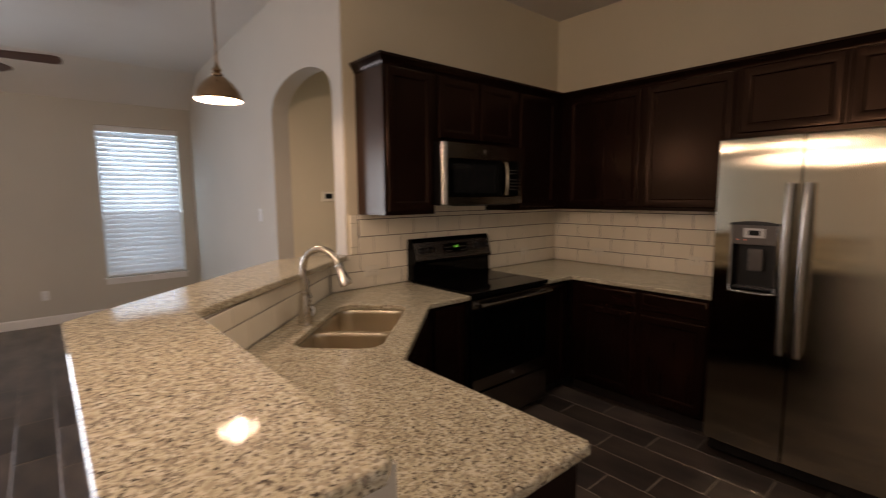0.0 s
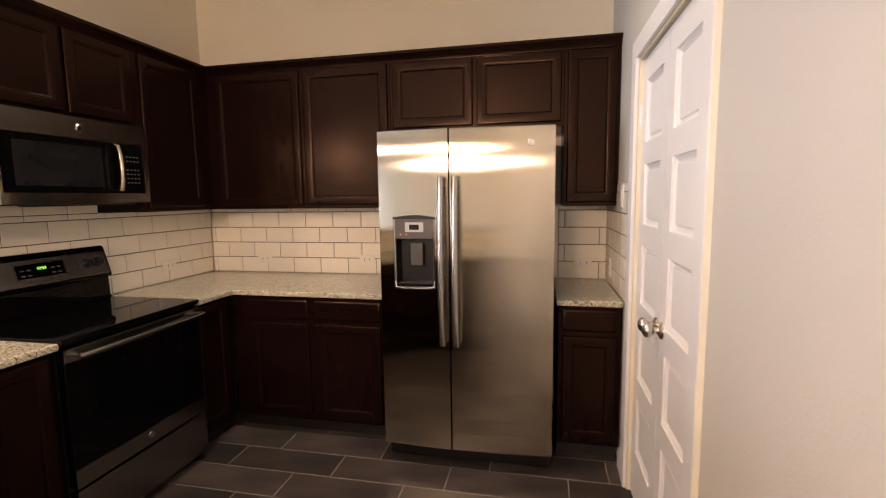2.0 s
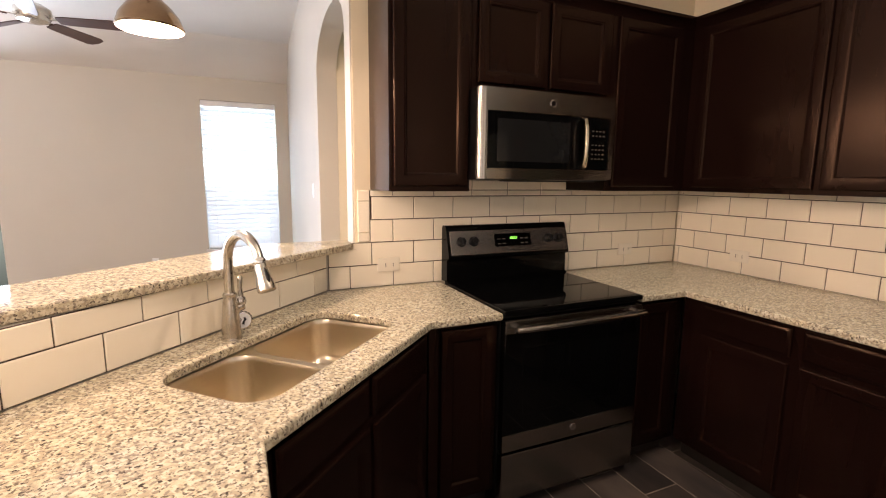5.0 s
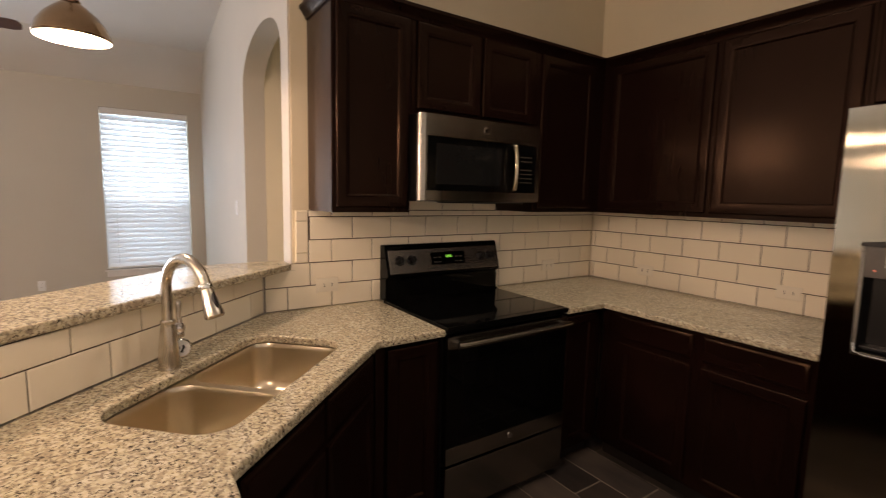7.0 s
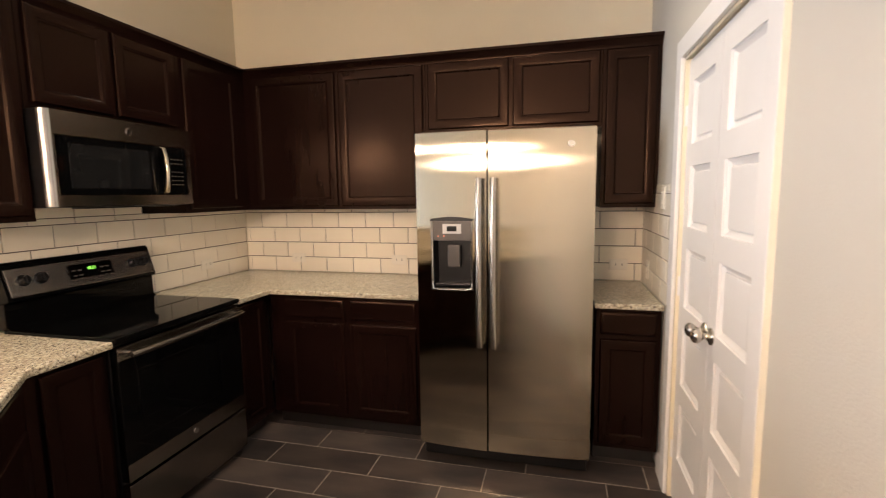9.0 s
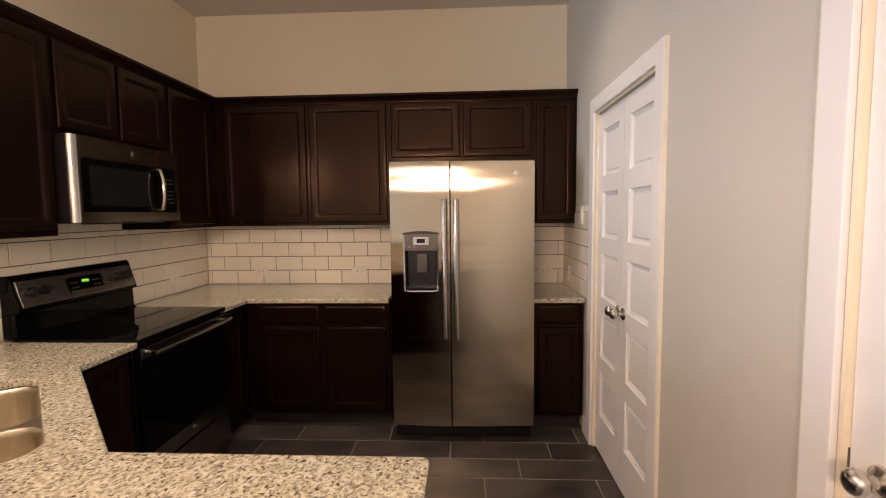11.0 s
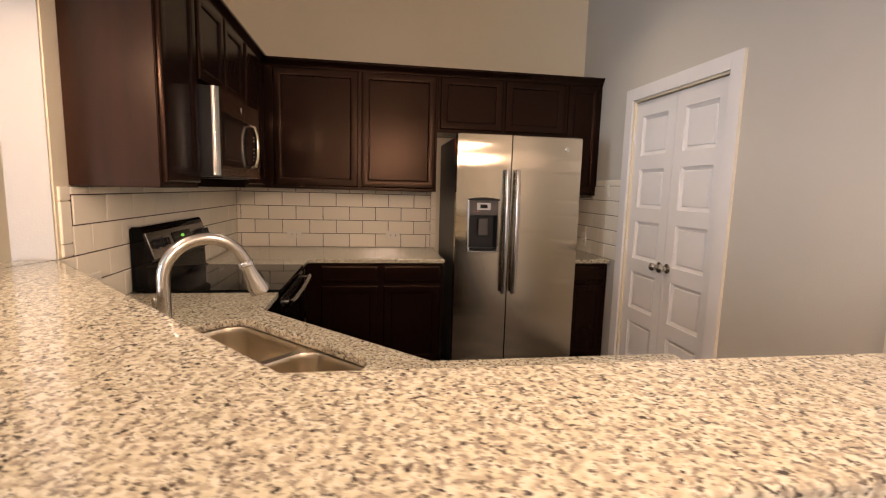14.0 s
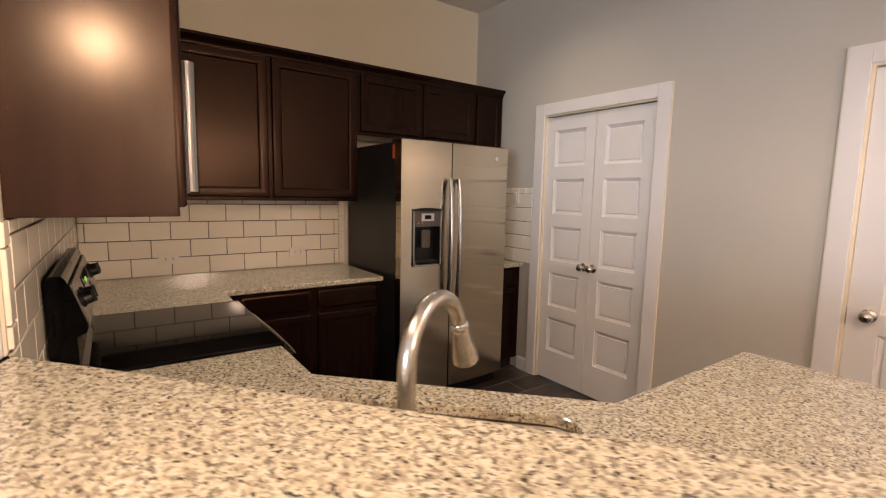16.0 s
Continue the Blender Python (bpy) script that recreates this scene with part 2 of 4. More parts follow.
# ---- building helpers ----
def weighted_normals(me, limit=math.cos(radians(40))):
    """Smooth shading in which large faces stay flat and only the eased edges and round bodies roll over."""
    count = len(me.polygons)
    me.polygons.foreach_set("use_smooth", [True] * count)
    nor, area = np.empty(count * 3), np.empty(count)
    me.polygons.foreach_get("normal", nor)
    me.polygons.foreach_get("area", area)
    nor = nor.reshape(-1, 3)
    touching = collections.defaultdict(list)
    for f in me.polygons:
        for v in f.vertices:
            touching[v].append(f.index)
    out = []
    for f in me.polygons:
        for v in f.vertices:
            near = [g for g in touching[v] if nor[g] @ nor[f.index] > limit]
            total = sum(nor[g] * area[g] for g in near)
            size = float(np.linalg.norm(total))
            out.append(tuple(total / size) if size > 1e-12 else tuple(nor[f.index]))
    me.normals_split_custom_set(out)


def link_mesh(name, bm, material, parent=None, label="", smooth=True):
    bmesh.ops.recalc_face_normals(bm, faces=bm.faces)
    me = bpy.data.meshes.new(name)
    bm.to_mesh(me)
    bm.free()
    if smooth:
        weighted_normals(me)
    me.materials.append(material)
    ob = new(name, me)
    if parent:
        ob.parent = parent
    if label:
        ob["label"] = label
    return ob


def part(name, bm, material, parent, label=""):
    return link_mesh(name, bm, material, parent, label)


def setting(name, bm, material, label="", category=""):
    return tagged(link_mesh(name, bm, material), label, category, "", "structure")


def thing(name, m, label, category, group=""):
    ob = new(name)
    ob.empty_display_size = 0.1
    ob.matrix_world = m
    return tagged(ob, label, category, group)


def box(x0, x1, y0, y1, z0, z1, r=0.0, bm=None, seg=2):
    b = bmesh.new()
    bmesh.ops.create_cube(b, size=1, matrix=Matrix.LocRotScale(((x0 + x1) / 2, (y0 + y1) / 2, (z0 + z1) / 2), None, (abs(x1 - x0), abs(y1 - y0), abs(z1 - z0))))
    if r:
        bmesh.ops.bevel(b, geom=b.edges[:], offset=r, segments=seg, affect="EDGES", profile=0.5)
    if bm is None:
        return b
    me = bpy.data.meshes.new("tmp")
    b.to_mesh(me)
    b.free()
    bm.from_mesh(me)
    bpy.data.meshes.remove(me)
    return bm


def loft(bm, loops, cap0=False, cap1=False):
    """Skins closed loops of equal length one after another."""
    rings = [[bm.verts.new(p) for p in loop] for loop in loops]
    k = len(rings[0])
    for a, b in zip(rings, rings[1:]):
        for i in range(k):
            bm.faces.new((a[i], a[(i + 1) % k], b[(i + 1) % k], b[i]))
    if cap0:
        bm.faces.new(rings[0])
    if cap1:
        bm.faces.new(rings[-1])
    return bm


def rect_loop(x0, x1, z0, z1, inset, y):
    return [(x0 + inset, y, z0 + inset), (x1 - inset, y, z0 + inset), (x1 - inset, y, z1 - inset), (x0 + inset, y, z1 - inset)]


def rounded(hx, hy, r, n=6, cx=0.0, cy=0.0):
    out = []
    for sx, sy, a0 in ((1, 1, 0), (-1, 1, 90), (-1, -1, 180), (1, -1, 270)):
        for i in range(n + 1):
            a = radians(a0 + 90 * i / n)
            out.append((cx + sx * (hx - r) + r * math.cos(a), cy + sy * (hy - r) + r * math.sin(a)))
    return out


def turned(profile, n=24, cx=0.0, cy=0.0, cap0=False, cap1=False, bm=None):
    """A body of revolution about z from (radius, z) pairs."""
    bm = bm or bmesh.new()
    return loft(bm, [[(cx + r * math.cos(2 * math.pi * i / n), cy + r * math.sin(2 * math.pi * i / n), z) for i in range(n)] for r, z in profile], cap0, cap1)


def tube(points, radii, n=14, caps=True, bm=None):
    """A round bar along points."""
    bm = bm or bmesh.new()
    pts = [Vector(p) for p in points]
    radii = radii if isinstance(radii, (list, tuple)) else [radii] * len(pts)
    loops, up = [], None
    for i, p in enumerate(pts):
        d = (pts[min(i + 1, len(pts) - 1)] - pts[max(i - 1, 0)]).normalized()
        if up is None:
            up = d.orthogonal().normalized()
        up = (up - d * up.dot(d)).normalized()
        side = d.cross(up)
        loops.append([p + radii[i] * (math.cos(2 * math.pi * k / n) * up + math.sin(2 * math.pi * k / n) * side) for k in range(n)])
    return loft(bm, loops, caps, caps)


def slab(poly, z0, z1, r=0.006, hole=None):
    """A flat stone slab from a plan outline, with eased edges and an optional opening."""
    bm = bmesh.new()
    edges = []
    for loop in ([poly] + ([hole] if hole else [])):
        vs = [bm.verts.new((x, y, z0)) for x, y in loop]
        edges += [bm.edges.new((vs[i], vs[(i + 1) % len(vs)])) for i in range(len(vs))]
    bmesh.ops.triangle_fill(bm, edges=edges, use_beauty=True)
    made = bmesh.ops.extrude_face_region(bm, geom=bm.faces[:])
    bmesh.ops.translate(bm, vec=(0, 0, z1 - z0), verts=[g for g in made["geom"] if isinstance(g, bmesh.types.BMVert)])
    bmesh.ops.recalc_face_normals(bm, faces=bm.faces)
    rim = [e for e in bm.edges if len(e.link_faces) == 2 and abs(abs(e.link_faces[0].normal.z) - abs(e.link_faces[1].normal.z)) > 0.5]
    bmesh.ops.bevel(bm, geom=rim, offset=r, segments=3, affect="EDGES", profile=0.5)
    return bm


def prism(poly, z0, z1):
    bm = bmesh.new()
    return loft(bm, [[(x, y, z0) for x, y in poly], [(x, y, z1) for x, y in poly]], True, True)


FACE_S, FACE_F, FACE_P = 0, -90, 180        # turns that face -y, -x and +y


# ---- setting: floor, walls, ceiling ----
T = 0.14
floor = setting("floor", box(XW, 3.64, PY - 0.14, WY + 0.05, -0.06, -0.0018), FGROUT, "pale grout bed under dark plank tiles", "floor")
wall_fridge = setting("wall_fridge", box(FX, FX + T, PY - T, SY + T, 0, CEIL), WARM_PAINT, "kitchen wall with warm light put into its cream colour", "wall")
wall_stove = setting("wall_stove", box(AX + 0.008, FX, SY, SY + T, 0, CEIL, 0), WARM_PAINT, "kitchen wall with warm light put into its cream colour", "wall")


def wall_with_opening(poly_out, holes, thick, m):
    """An upright wall in the local x-z plane with openings, thick along +y."""
    bm = bmesh.new()
    edges = []
    for loop in [poly_out] + holes:
        vs = [bm.verts.new((x, 0, z)) for x, z in loop]
        edges += [bm.edges.new((vs[i], vs[(i + 1) % len(vs)])) for i in range(len(vs))]
    bmesh.ops.triangle_fill(bm, edges=edges, use_beauty=True)
    made = bmesh.ops.extrude_face_region(bm, geom=bm.faces[:])
    bmesh.ops.translate(bm, vec=(0, thick, 0), verts=[g for g in made["geom"] if isinstance(g, bmesh.types.BMVert)])
    bm.transform(m)
    return bm


# arch wall, a little askew to the kitchen: local x = -(distance from the kitchen corner)
MA = pose(AX, SY, 0, 0, 0, -92.24)
ALEN = WY - SY + 0.003
AR, AL, ASPRING, ATOP = 0.15, 1.29, 2.17, 2.43     # distances from the kitchen corner
rise, half = ATOP - ASPRING, (AL - AR) / 2
arch = [(-AL, 0.001), (-AR, 0.001)]
for i in range(0, 21):
    a = math.pi * i / 20
    arch.append((-(AR + half) + half * math.cos(a), ASPRING + rise * math.sin(a) ** 0.85))
wall_arch = setting("wall_arch", wall_with_opening([(-ALEN, 0), (-0.006, 0), (-0.006, CEIL), (-ALEN, CEIL)], [arch], T, MA), PAINT, "greige painted wall with an arched opening", "wall")
unseen_win = [(VX0, VZ0), (VX1, VZ0), (VX1, VZ1), (VX0, VZ1)]
win = [(WX0, WZ0), (WX1, WZ0), (WX1, WZ1), (WX0, WZ1)]
wall_window = setting("wall_window", wall_with_opening([(XW, 0), (2.9, 0), (2.9, CEIL), (XW, CEIL)], [win, unseen_win], T, pose(0, WY, 0)), PAINT, "greige painted living room wall", "wall")
door_holes = [(1.725, 2.640), (-0.09, 0.740)]
HEAD = 2.075
bm = bmesh.new()
for a, b in ((XW, -0.09), (0.740, 1.725), (2.640, FX)):
    box(a, b, PY - T, PY, 0, CEIL, 0, bm)
for a, b in door_holes:
    box(a, b, PY - T, PY, HEAD, CEIL, 0, bm)
wall_pantry = setting("wall_pantry", bm, PAINT, "greige painted wall with two white doors", "wall")
bm = box(XW - T, XW, PY - T, WY + T, 0, CEIL)
wall_west = setting("wall_west", bm, PAINT, "greige painted living room wall", "wall")
bm = bmesh.new()
box(2.55, 2.55 + T, SY + T, WY, 0, CEIL, 0, bm)
wall_hall = setting("wall_hall", bm, WARM_PAINT, "hallway wall in the warm-lit cream colour", "wall")
bm = box(-AL - 0.12, -AL, T + 0.001, 1.30, 0, CEIL)
bm.transform(MA)
setting("wall_passage", bm, WARM_PAINT, "passage wall behind the arch in the warm-lit cream colour", "wall")
setting("pantry_back", box(1.4, 3.0, PY - 0.9, PY - 0.8, 0, 2.6), PAINT, "plain closet wall", "wall")

bm = bmesh.new()
box(XW - T, 3.7, PY - T, 6.58, CEIL, CEIL + 0.1, 0, bm)
loft(bm, [[(XW, 6.58, CEIL), (2.9, 6.58, CEIL), (2.9, 6.58, CEIL + 0.1), (XW, 6.58, CEIL + 0.1)], [(XW, WY, 2.70), (2.9, WY, 2.70), (2.9, WY, 2.80), (XW, WY, 2.80)]], True, True)
setting("ceiling", bm, CEILING, "off-white textured ceiling sloping down to the window wall", "ceiling")


def baseboard(a, b, m):
    bm = bmesh.new()
    prof = [(0, 0), (-0.014, 0), (-0.014, 0.085), (-0.009, 0.10), (0, 0.108)]
    loft(bm, [[(a, y, z) for y, z in prof], [(b, y, z) for y, z in prof]], True, True)
    bm.transform(m)
    return setting("baseboard", bm, WHITE, "white painted baseboard", "baseboard")


baseboard(XW, AX + 0.17, pose(0, WY, 0))
baseboard(-1.645, -0.84, pose(0, PY, 0, 0, 0, 180))
baseboard(0.19, -XW, pose(0, PY, 0, 0, 0, 180))
baseboard(-2.84, -2.74, pose(0, PY, 0, 0, 0, 180))
baseboard(-ALEN, -AL, MA)

# half wall that carries the raised bar
RX, RD = 0.20, 1.41                     # inner face of the straight leg; diagonal face y = x + RD
KX, KY = RX, RX + RD
half_poly = [(0.03, 0.475), (RX, 0.475), (KX, KY), (SY - RD, SY), (AX - 0.001, SY), (AX - 0.001, 2.65), (0.98, 2.65), (0.03, KY + 0.07)]
half_wall = setting("half_wall", prism(half_poly, 0, 1.106), PAINT, "greige painted half wall under the raised bar", "wall")


# ---- doors and casings ----
def casing(x0, x1, top, m):
    bm = bmesh.new()
    w, d = 0.086, 0.018
    for a, b, z0, z1 in ((x0 - w, x0, 0, top + w), (x1, x1 + w, 0, top + w), (x0, x1, top, top + w)):
        box(a, b, -d, 0.0, z0, z1, 0.004, bm)
    bm.transform(m)
    ob = setting("door_casing", bm, WHITE, "white painted flat door casing", "trim")
    bm = bmesh.new()
    for a, b, z0, z1 in ((x0, x0 + 0.012, 0, top), (x1 - 0.012, x1, 0, top), (x0 + 0.012, x1 - 0.012, top - 0.012, top)):
        box(a, b, 0.0, T, z0, z1, 0, bm)
    bm.transform(m)
    setting("door_jamb", bm, JAMB, "yellowed cream painted door jamb", "trim")
    bm = bmesh.new()
    for a, b in ((x0 - w - 0.0045, x0 - w), (x1 + w, x1 + w + 0.0045)):
        box(a, b, -d + 0.002, 0.0, 0, top + w - 0.002, 0, bm)
    bm.transform(m)
    setting("caulk_line", bm, CAULK, "yellowed caulk line along the casing", "trim")
    return ob


def knob(parent, x, z, y):
    k = part("door_knob", turned([(0.032, 0), (0.032, 0.004), (0.029, 0.008), (0.020, 0.012), (0.013, 0.016), (0.011, 0.022), (0.012, 0.029), (0.018, 0.034), (0.0245, 0.041), (0.0275, 0.049), (0.0272, 0.056), (0.0235, 0.063), (0.0165, 0.068), (0.008, 0.0705), (0.001, 0.071)], 28, cap0=True, cap1=True), NICKEL, parent, "brushed nickel round knob")
    k.matrix_local = pose(x, y, z, 90)
    return k


def hinge(parent, x, z, y, material):
    bm = tube([(0, 0, -0.045), (0, 0, 0.045)], 0.0065, 10)
    for k in (-0.027, -0.009, 0.009, 0.027):
        tube([(0, 0, k - 0.001), (0, 0, k + 0.001)], 0.0075, 10, True, bm)
    h = part("hinge", bm, material, parent, "painted butt hinge")
    h.matrix_local = pose(x, y, z)
    return h


def leaf(parent, x0, x1, top, name="door_leaf", stile=0.080):
    """A moulded five-panel door leaf; front at y = 0 of its parent."""
    w = x1 - x0
    bm = bmesh.new()
    th = 0.035
    z0, bottom_rail, rail = 0.012, 0.235, 0.095
    ph = (top - z0 - bottom_rail - 0.100 - 4 * rail) / 5
    box(x0, x0 + stile, 0, th, z0, top, 0, bm)
    box(x1 - stile, x1, 0, th, z0, top, 0, bm)
    zs, z = [], z0
    box(x0 + stile, x1 - stile, 0, th, z, z + bottom_rail, 0, bm)
    z += bottom_rail
    for i in range(5):
        zs.append((z, z + ph))
        z += ph
        r = rail if i < 4 else top - z
        box(x0 + stile, x1 - stile, 0, th, z, z + r, 0, bm)
        z += r
    bmesh.ops.remove_doubles(bm, verts=bm.verts, dist=0.0004)
    ob = part(name, bm, WHITE, parent)
    for a, b in zs:
        pm = bmesh.new()
        q = (x0 + stile, x1 - stile, a, b)
        loft(pm, [rect_loop(*q, 0, 0.0), rect_loop(*q, 0.0015, 0.007), rect_loop(*q, 0.008, 0.010), rect_loop(*q, 0.021, 0.0195), rect_loop(*q, 0.025, 0.0195), rect_loop(*q, 0.0285, 0.011), rect_loop(*q, 0.036, 0.0085)], False, True)
        part("door_panel", pm, WHITE, ob)
    return ob


casing(-2.640, -1.725, HEAD, pose(0, PY, 0, 0, 0, 180))
pantry = thing("door_1", pose(0, PY - 0.016, 0, 0, 0, 180), "pair of narrow white five-panel pantry doors, closed", "door")
pantry["kind"] = "structure"
lf = leaf(pantry, -2.626, -2.1845, 2.056)
knob(lf, -2.222, 0.955, 0)
for z in (0.25, 1.05, 1.82):
    hinge(lf, -2.630, z, -0.004, WHITE)
rf = leaf(pantry, -2.1805, -1.739, 2.056)
knob(rf, -2.143, 0.955, 0)
for z in (0.25, 1.05, 1.82):
    hinge(rf, -1.735, z, -0.004, WHITE)
casing(-0.740, 0.09, HEAD, pose(0, PY, 0, 0, 0, 180))
side = thing("door_2", pose(0, PY - 0.016, 0, 0, 0, 180), "single white five-panel door with a nickel knob, closed", "door")
side["kind"] = "structure"
sl = leaf(side, -0.726, 0.076, 2.056, stile=0.115)
knob(sl, -0.648, 0.955, 0)
strike = part("strike_plate", box(-0.742, -0.727, -0.004, 0.003, 0.90, 0.985, 0.001), GREYP, sl, "dark metal strike plate")

# ---- window ----
window = thing("window_1", pose(0, WY, 0), "bright daylit window with closed white slat blinds", "window")
window["kind"] = "structure"
bm = bmesh.new()
for a, b, c, d in ((WX0, WX0 + 0.04, WZ0, WZ1), (WX1 - 0.04, WX1, WZ0, WZ1), (WX0 + 0.04, WX1 - 0.04, WZ0, WZ0 + 0.04), (WX0 + 0.04, WX1 - 0.04, WZ1 - 0.04, WZ1), (WX0 + 0.04, WX1 - 0.04, 1.30, 1.345)):
    box(a, b, 0.09, 0.13, c, d, 0.003, bm)
part("window_frame", bm, VINYL, window, "white vinyl sash frame")
pane = part("pane", box(WX0 + 0.03, WX1 - 0.03, 0.108, 0.112, WZ0 + 0.03, WZ1 - 0.03), GLASS, window)
pane.visible_shadow = False
part("insect_screen", box(WX0 + 0.035, WX1 - 0.035, 0.118, 0.119, WZ0 + 0.035, 1.30), SCREENMESH, window, "fine grey insect screen on the lower sash")
part("window_sill", box(WX0 - 0.03, WX1 + 0.03, -0.03, 0.08, WZ0 - 0.025, WZ0, 0.005), WHITE, window)
part("apron", box(WX0 - 0.01, WX1 + 0.01, -0.014, -0.002, WZ0 - 0.085, WZ0 - 0.026, 0.003), WHITE, window)
blind = thing("window_blind", pose(0, WY + 0.035, 0), "white faux-wood slat blind, lowered and closed", "blind")
part("head_rail", box(WX0 + 0.006, WX1 - 0.006, -0.03, 0.03, WZ1 - 0.075, WZ1 - 0.003, 0.004), VINYL, blind)
part("bottom_rail", box(WX0 + 0.012, WX1 - 0.012, -0.02, 0.02, WZ0 + 0.006, WZ0 + 0.03, 0.004), VINYL, blind)
slat_z = WZ0 + 0.05
first = None
while slat_z < WZ1 - 0.09:
    if first is None:
        bm = bmesh.new()
        box(WX0 + 0.010, WX1 - 0.010, -0.034, 0.034, -0.0016, 0.0016, 0, bm)
        first = part("slat", bm, BLIND, blind)
        sl2 = first
    else:
        sl2 = first.copy()
        scene.collection.objects.link(sl2)
    sl2.matrix_local = pose(0, 0, slat_z, 58)
    slat_z += 0.0605
for x in (WX0 + 0.12, WX1 - 0.12):
    part("ladder_cord", tube([(x, -0.027, WZ0 + 0.02), (x, -0.027, WZ1 - 0.05)], 0.0015, 6), VINYL, blind)


# ---- small wall plates ----
def outlet(m, label, upright=True, kind="outlet", plastic=PLATE):
    ob = thing("wall_" + kind, m, label, kind)
    w, h = (0.07, 0.115) if upright else (0.115, 0.07)
    bm = bmesh.new()
    q = (-w / 2, w / 2, -h / 2, h / 2)
    loft(bm, [rect_loop(*q, 0, 0), rect_loop(*q, 0, -0.003), rect_loop(*q, 0.004, -0.006)], True, True)
    part("cover_plate", bm, plastic, ob)
    if kind == "outlet":
        for s in (-0.02, 0.02):
            cx, cz = (0, s) if upright else (s, 0)
            part("receptacle", loft(bmesh.new(), [[(x + cx, y, z + cz) for x, z in rounded(0.0145, 0.0145, 0.007, 4)] for y in (-0.005, -0.0075)], False, True), plastic, ob)
            for dx in (-0.005, 0.005):
                a, c = (dx, 0.003) if upright else (0.003, dx)
                part("slot", box(cx + a - 0.0017, cx + a + 0.0017, -0.0082, -0.007, cz + c - 0.0042, cz + c + 0.0042), SLOT, ob)
    else:
        for z in (-0.018, 0.018):
            part("rocker", box(-0.016, 0.016, -0.010, -0.005, z - 0.015, z + 0.015, 0.002), plastic, ob)
    return ob


OFF = 0.010
outlet(pose(1.46, SY - OFF, 1.022), "ivory duplex outlet set sideways in the tile", False)
outlet(pose(3.04, SY - OFF, 1.022), "ivory duplex outlet set sideways in the tile", False)
for y in (2.10, 1.28, -0.23):
    outlet(pose(FX - OFF, y, 1.018, 0, 0, -90), "ivory duplex outlet set sideways in the tile", False)
outlet(pose(3.28, PY + OFF, 1.02, 0, 0, 180), "ivory duplex outlet in the tile beside the fridge")
outlet(pose(2.925, PY + OFF, 1.455, 0, 0, 180), "white light switch above the small counter", True, "switch")
outlet(MA @ pose(-1.70, 0, 1.35), "white light switch on the arch wall", True, "switch", VINYL)
outlet(pose(-0.22, WY, 0.36), "white outlet low on the living room wall", True, "outlet", VINYL)
thermo = thing("thermostat", MA @ pose(-AL, 0.475, 1.517, 0, 0, 90), "small white thermostat with a dark screen on the passage wall", "thermostat")
part("case", box(-0.06, 0.06, -0.025, 0, -0.045, 0.045, 0.006), PLATE, thermo)
part("screen", box(-0.035, 0.035, -0.027, -0.024, -0.02, 0.025, 0.001), SCREEN, thermo)


# ---- stone tops ----
CT = 0.912
SINK = pose(0.926, 1.8385, 0, 0, 0, 45)
hole = [tuple((SINK @ Vector((x, y, 0))).xy) for x, y in rounded(0.372, 0.188, 0.085, 8)]
left_top = tagged(link_mesh("countertop", slab([(RX + 0.006, 0.492), (0.785, 0.492), (0.80, 0.507), (0.80, 1.283), (1.434, 1.903), (1.748, 1.903), (1.748, SY - 0.009), (SY - RD + 0.008, SY - 0.009), (RX + 0.006, KY - 0.004)], CT - 0.031, CT, 0.007, hole), GRANITE, None, "", False), "speckled cream granite countertop around the double sink", "countertop")
right_top = tagged(link_mesh("countertop", slab([(2.518, 1.903), (2.806, 1.898), (2.806, 0.93), (FX - 0.009, 0.93), (FX - 0.009, SY - 0.009), (2.518, SY - 0.009)], CT - 0.031, CT, 0.007), GRANITE, None, "", False), "speckled granite countertop in the corner beside the range", "countertop")
small_top = tagged(link_mesh("countertop", slab([(2.806, -0.04), (2.806, PY + 0.009), (FX - 0.009, PY + 0.009), (FX - 0.009, -0.04)], CT - 0.031, CT, 0.007), GRANITE, None, "", False), "short granite countertop between fridge and pantry wall", "countertop")
bar_outline = [(-0.135, 0.43), (0.155, 0.43), (0.178, 0.453), (0.178, 1.60), (1.283, 2.552), (AX + 0.02, 2.552), (AX + 0.02, 2.557), (AX - 0.002, 2.557), (AX - 0.002, 2.685), (0.86, 2.685), (-0.165, 1.73), (-0.165, 0.46)]
bar_top = tagged(link_mesh("bar_top", slab(bar_outline, 1.107, 1.14, 0.008), GRANITE, None, "", False), "raised speckled cream granite breakfast bar", "bar top")


# ---- cabinets ----
def cab_door(parent, x0, x1, z0, z1, name="door", frame_w=0.055, y=-0.019):
    q = (x0, x1, z0, z1)
    bm = bmesh.new()
    loft(bm, [rect_loop(*q, 0, 0), rect_loop(*q, 0, y + 0.008), rect_loop(*q, 0.003, y + 0.003), rect_loop(*q, 0.008, y), rect_loop(*q, frame_w - 0.012, y), rect_loop(*q, frame_w - 0.007, y + 0.004), rect_loop(*q, frame_w - 0.002, y + 0.004), rect_loop(*q, frame_w + 0.006, y + 0.011)], True, False)
    d = part(name, bm, WOOD, parent)
    pm = bmesh.new()
    loft(pm, [rect_loop(*q, frame_w + 0.004, y + 0.0105), rect_loop(*q, frame_w + 0.006, y + 0.0108)], False, True)
    part("panel", pm, WOOD, d)
    return d


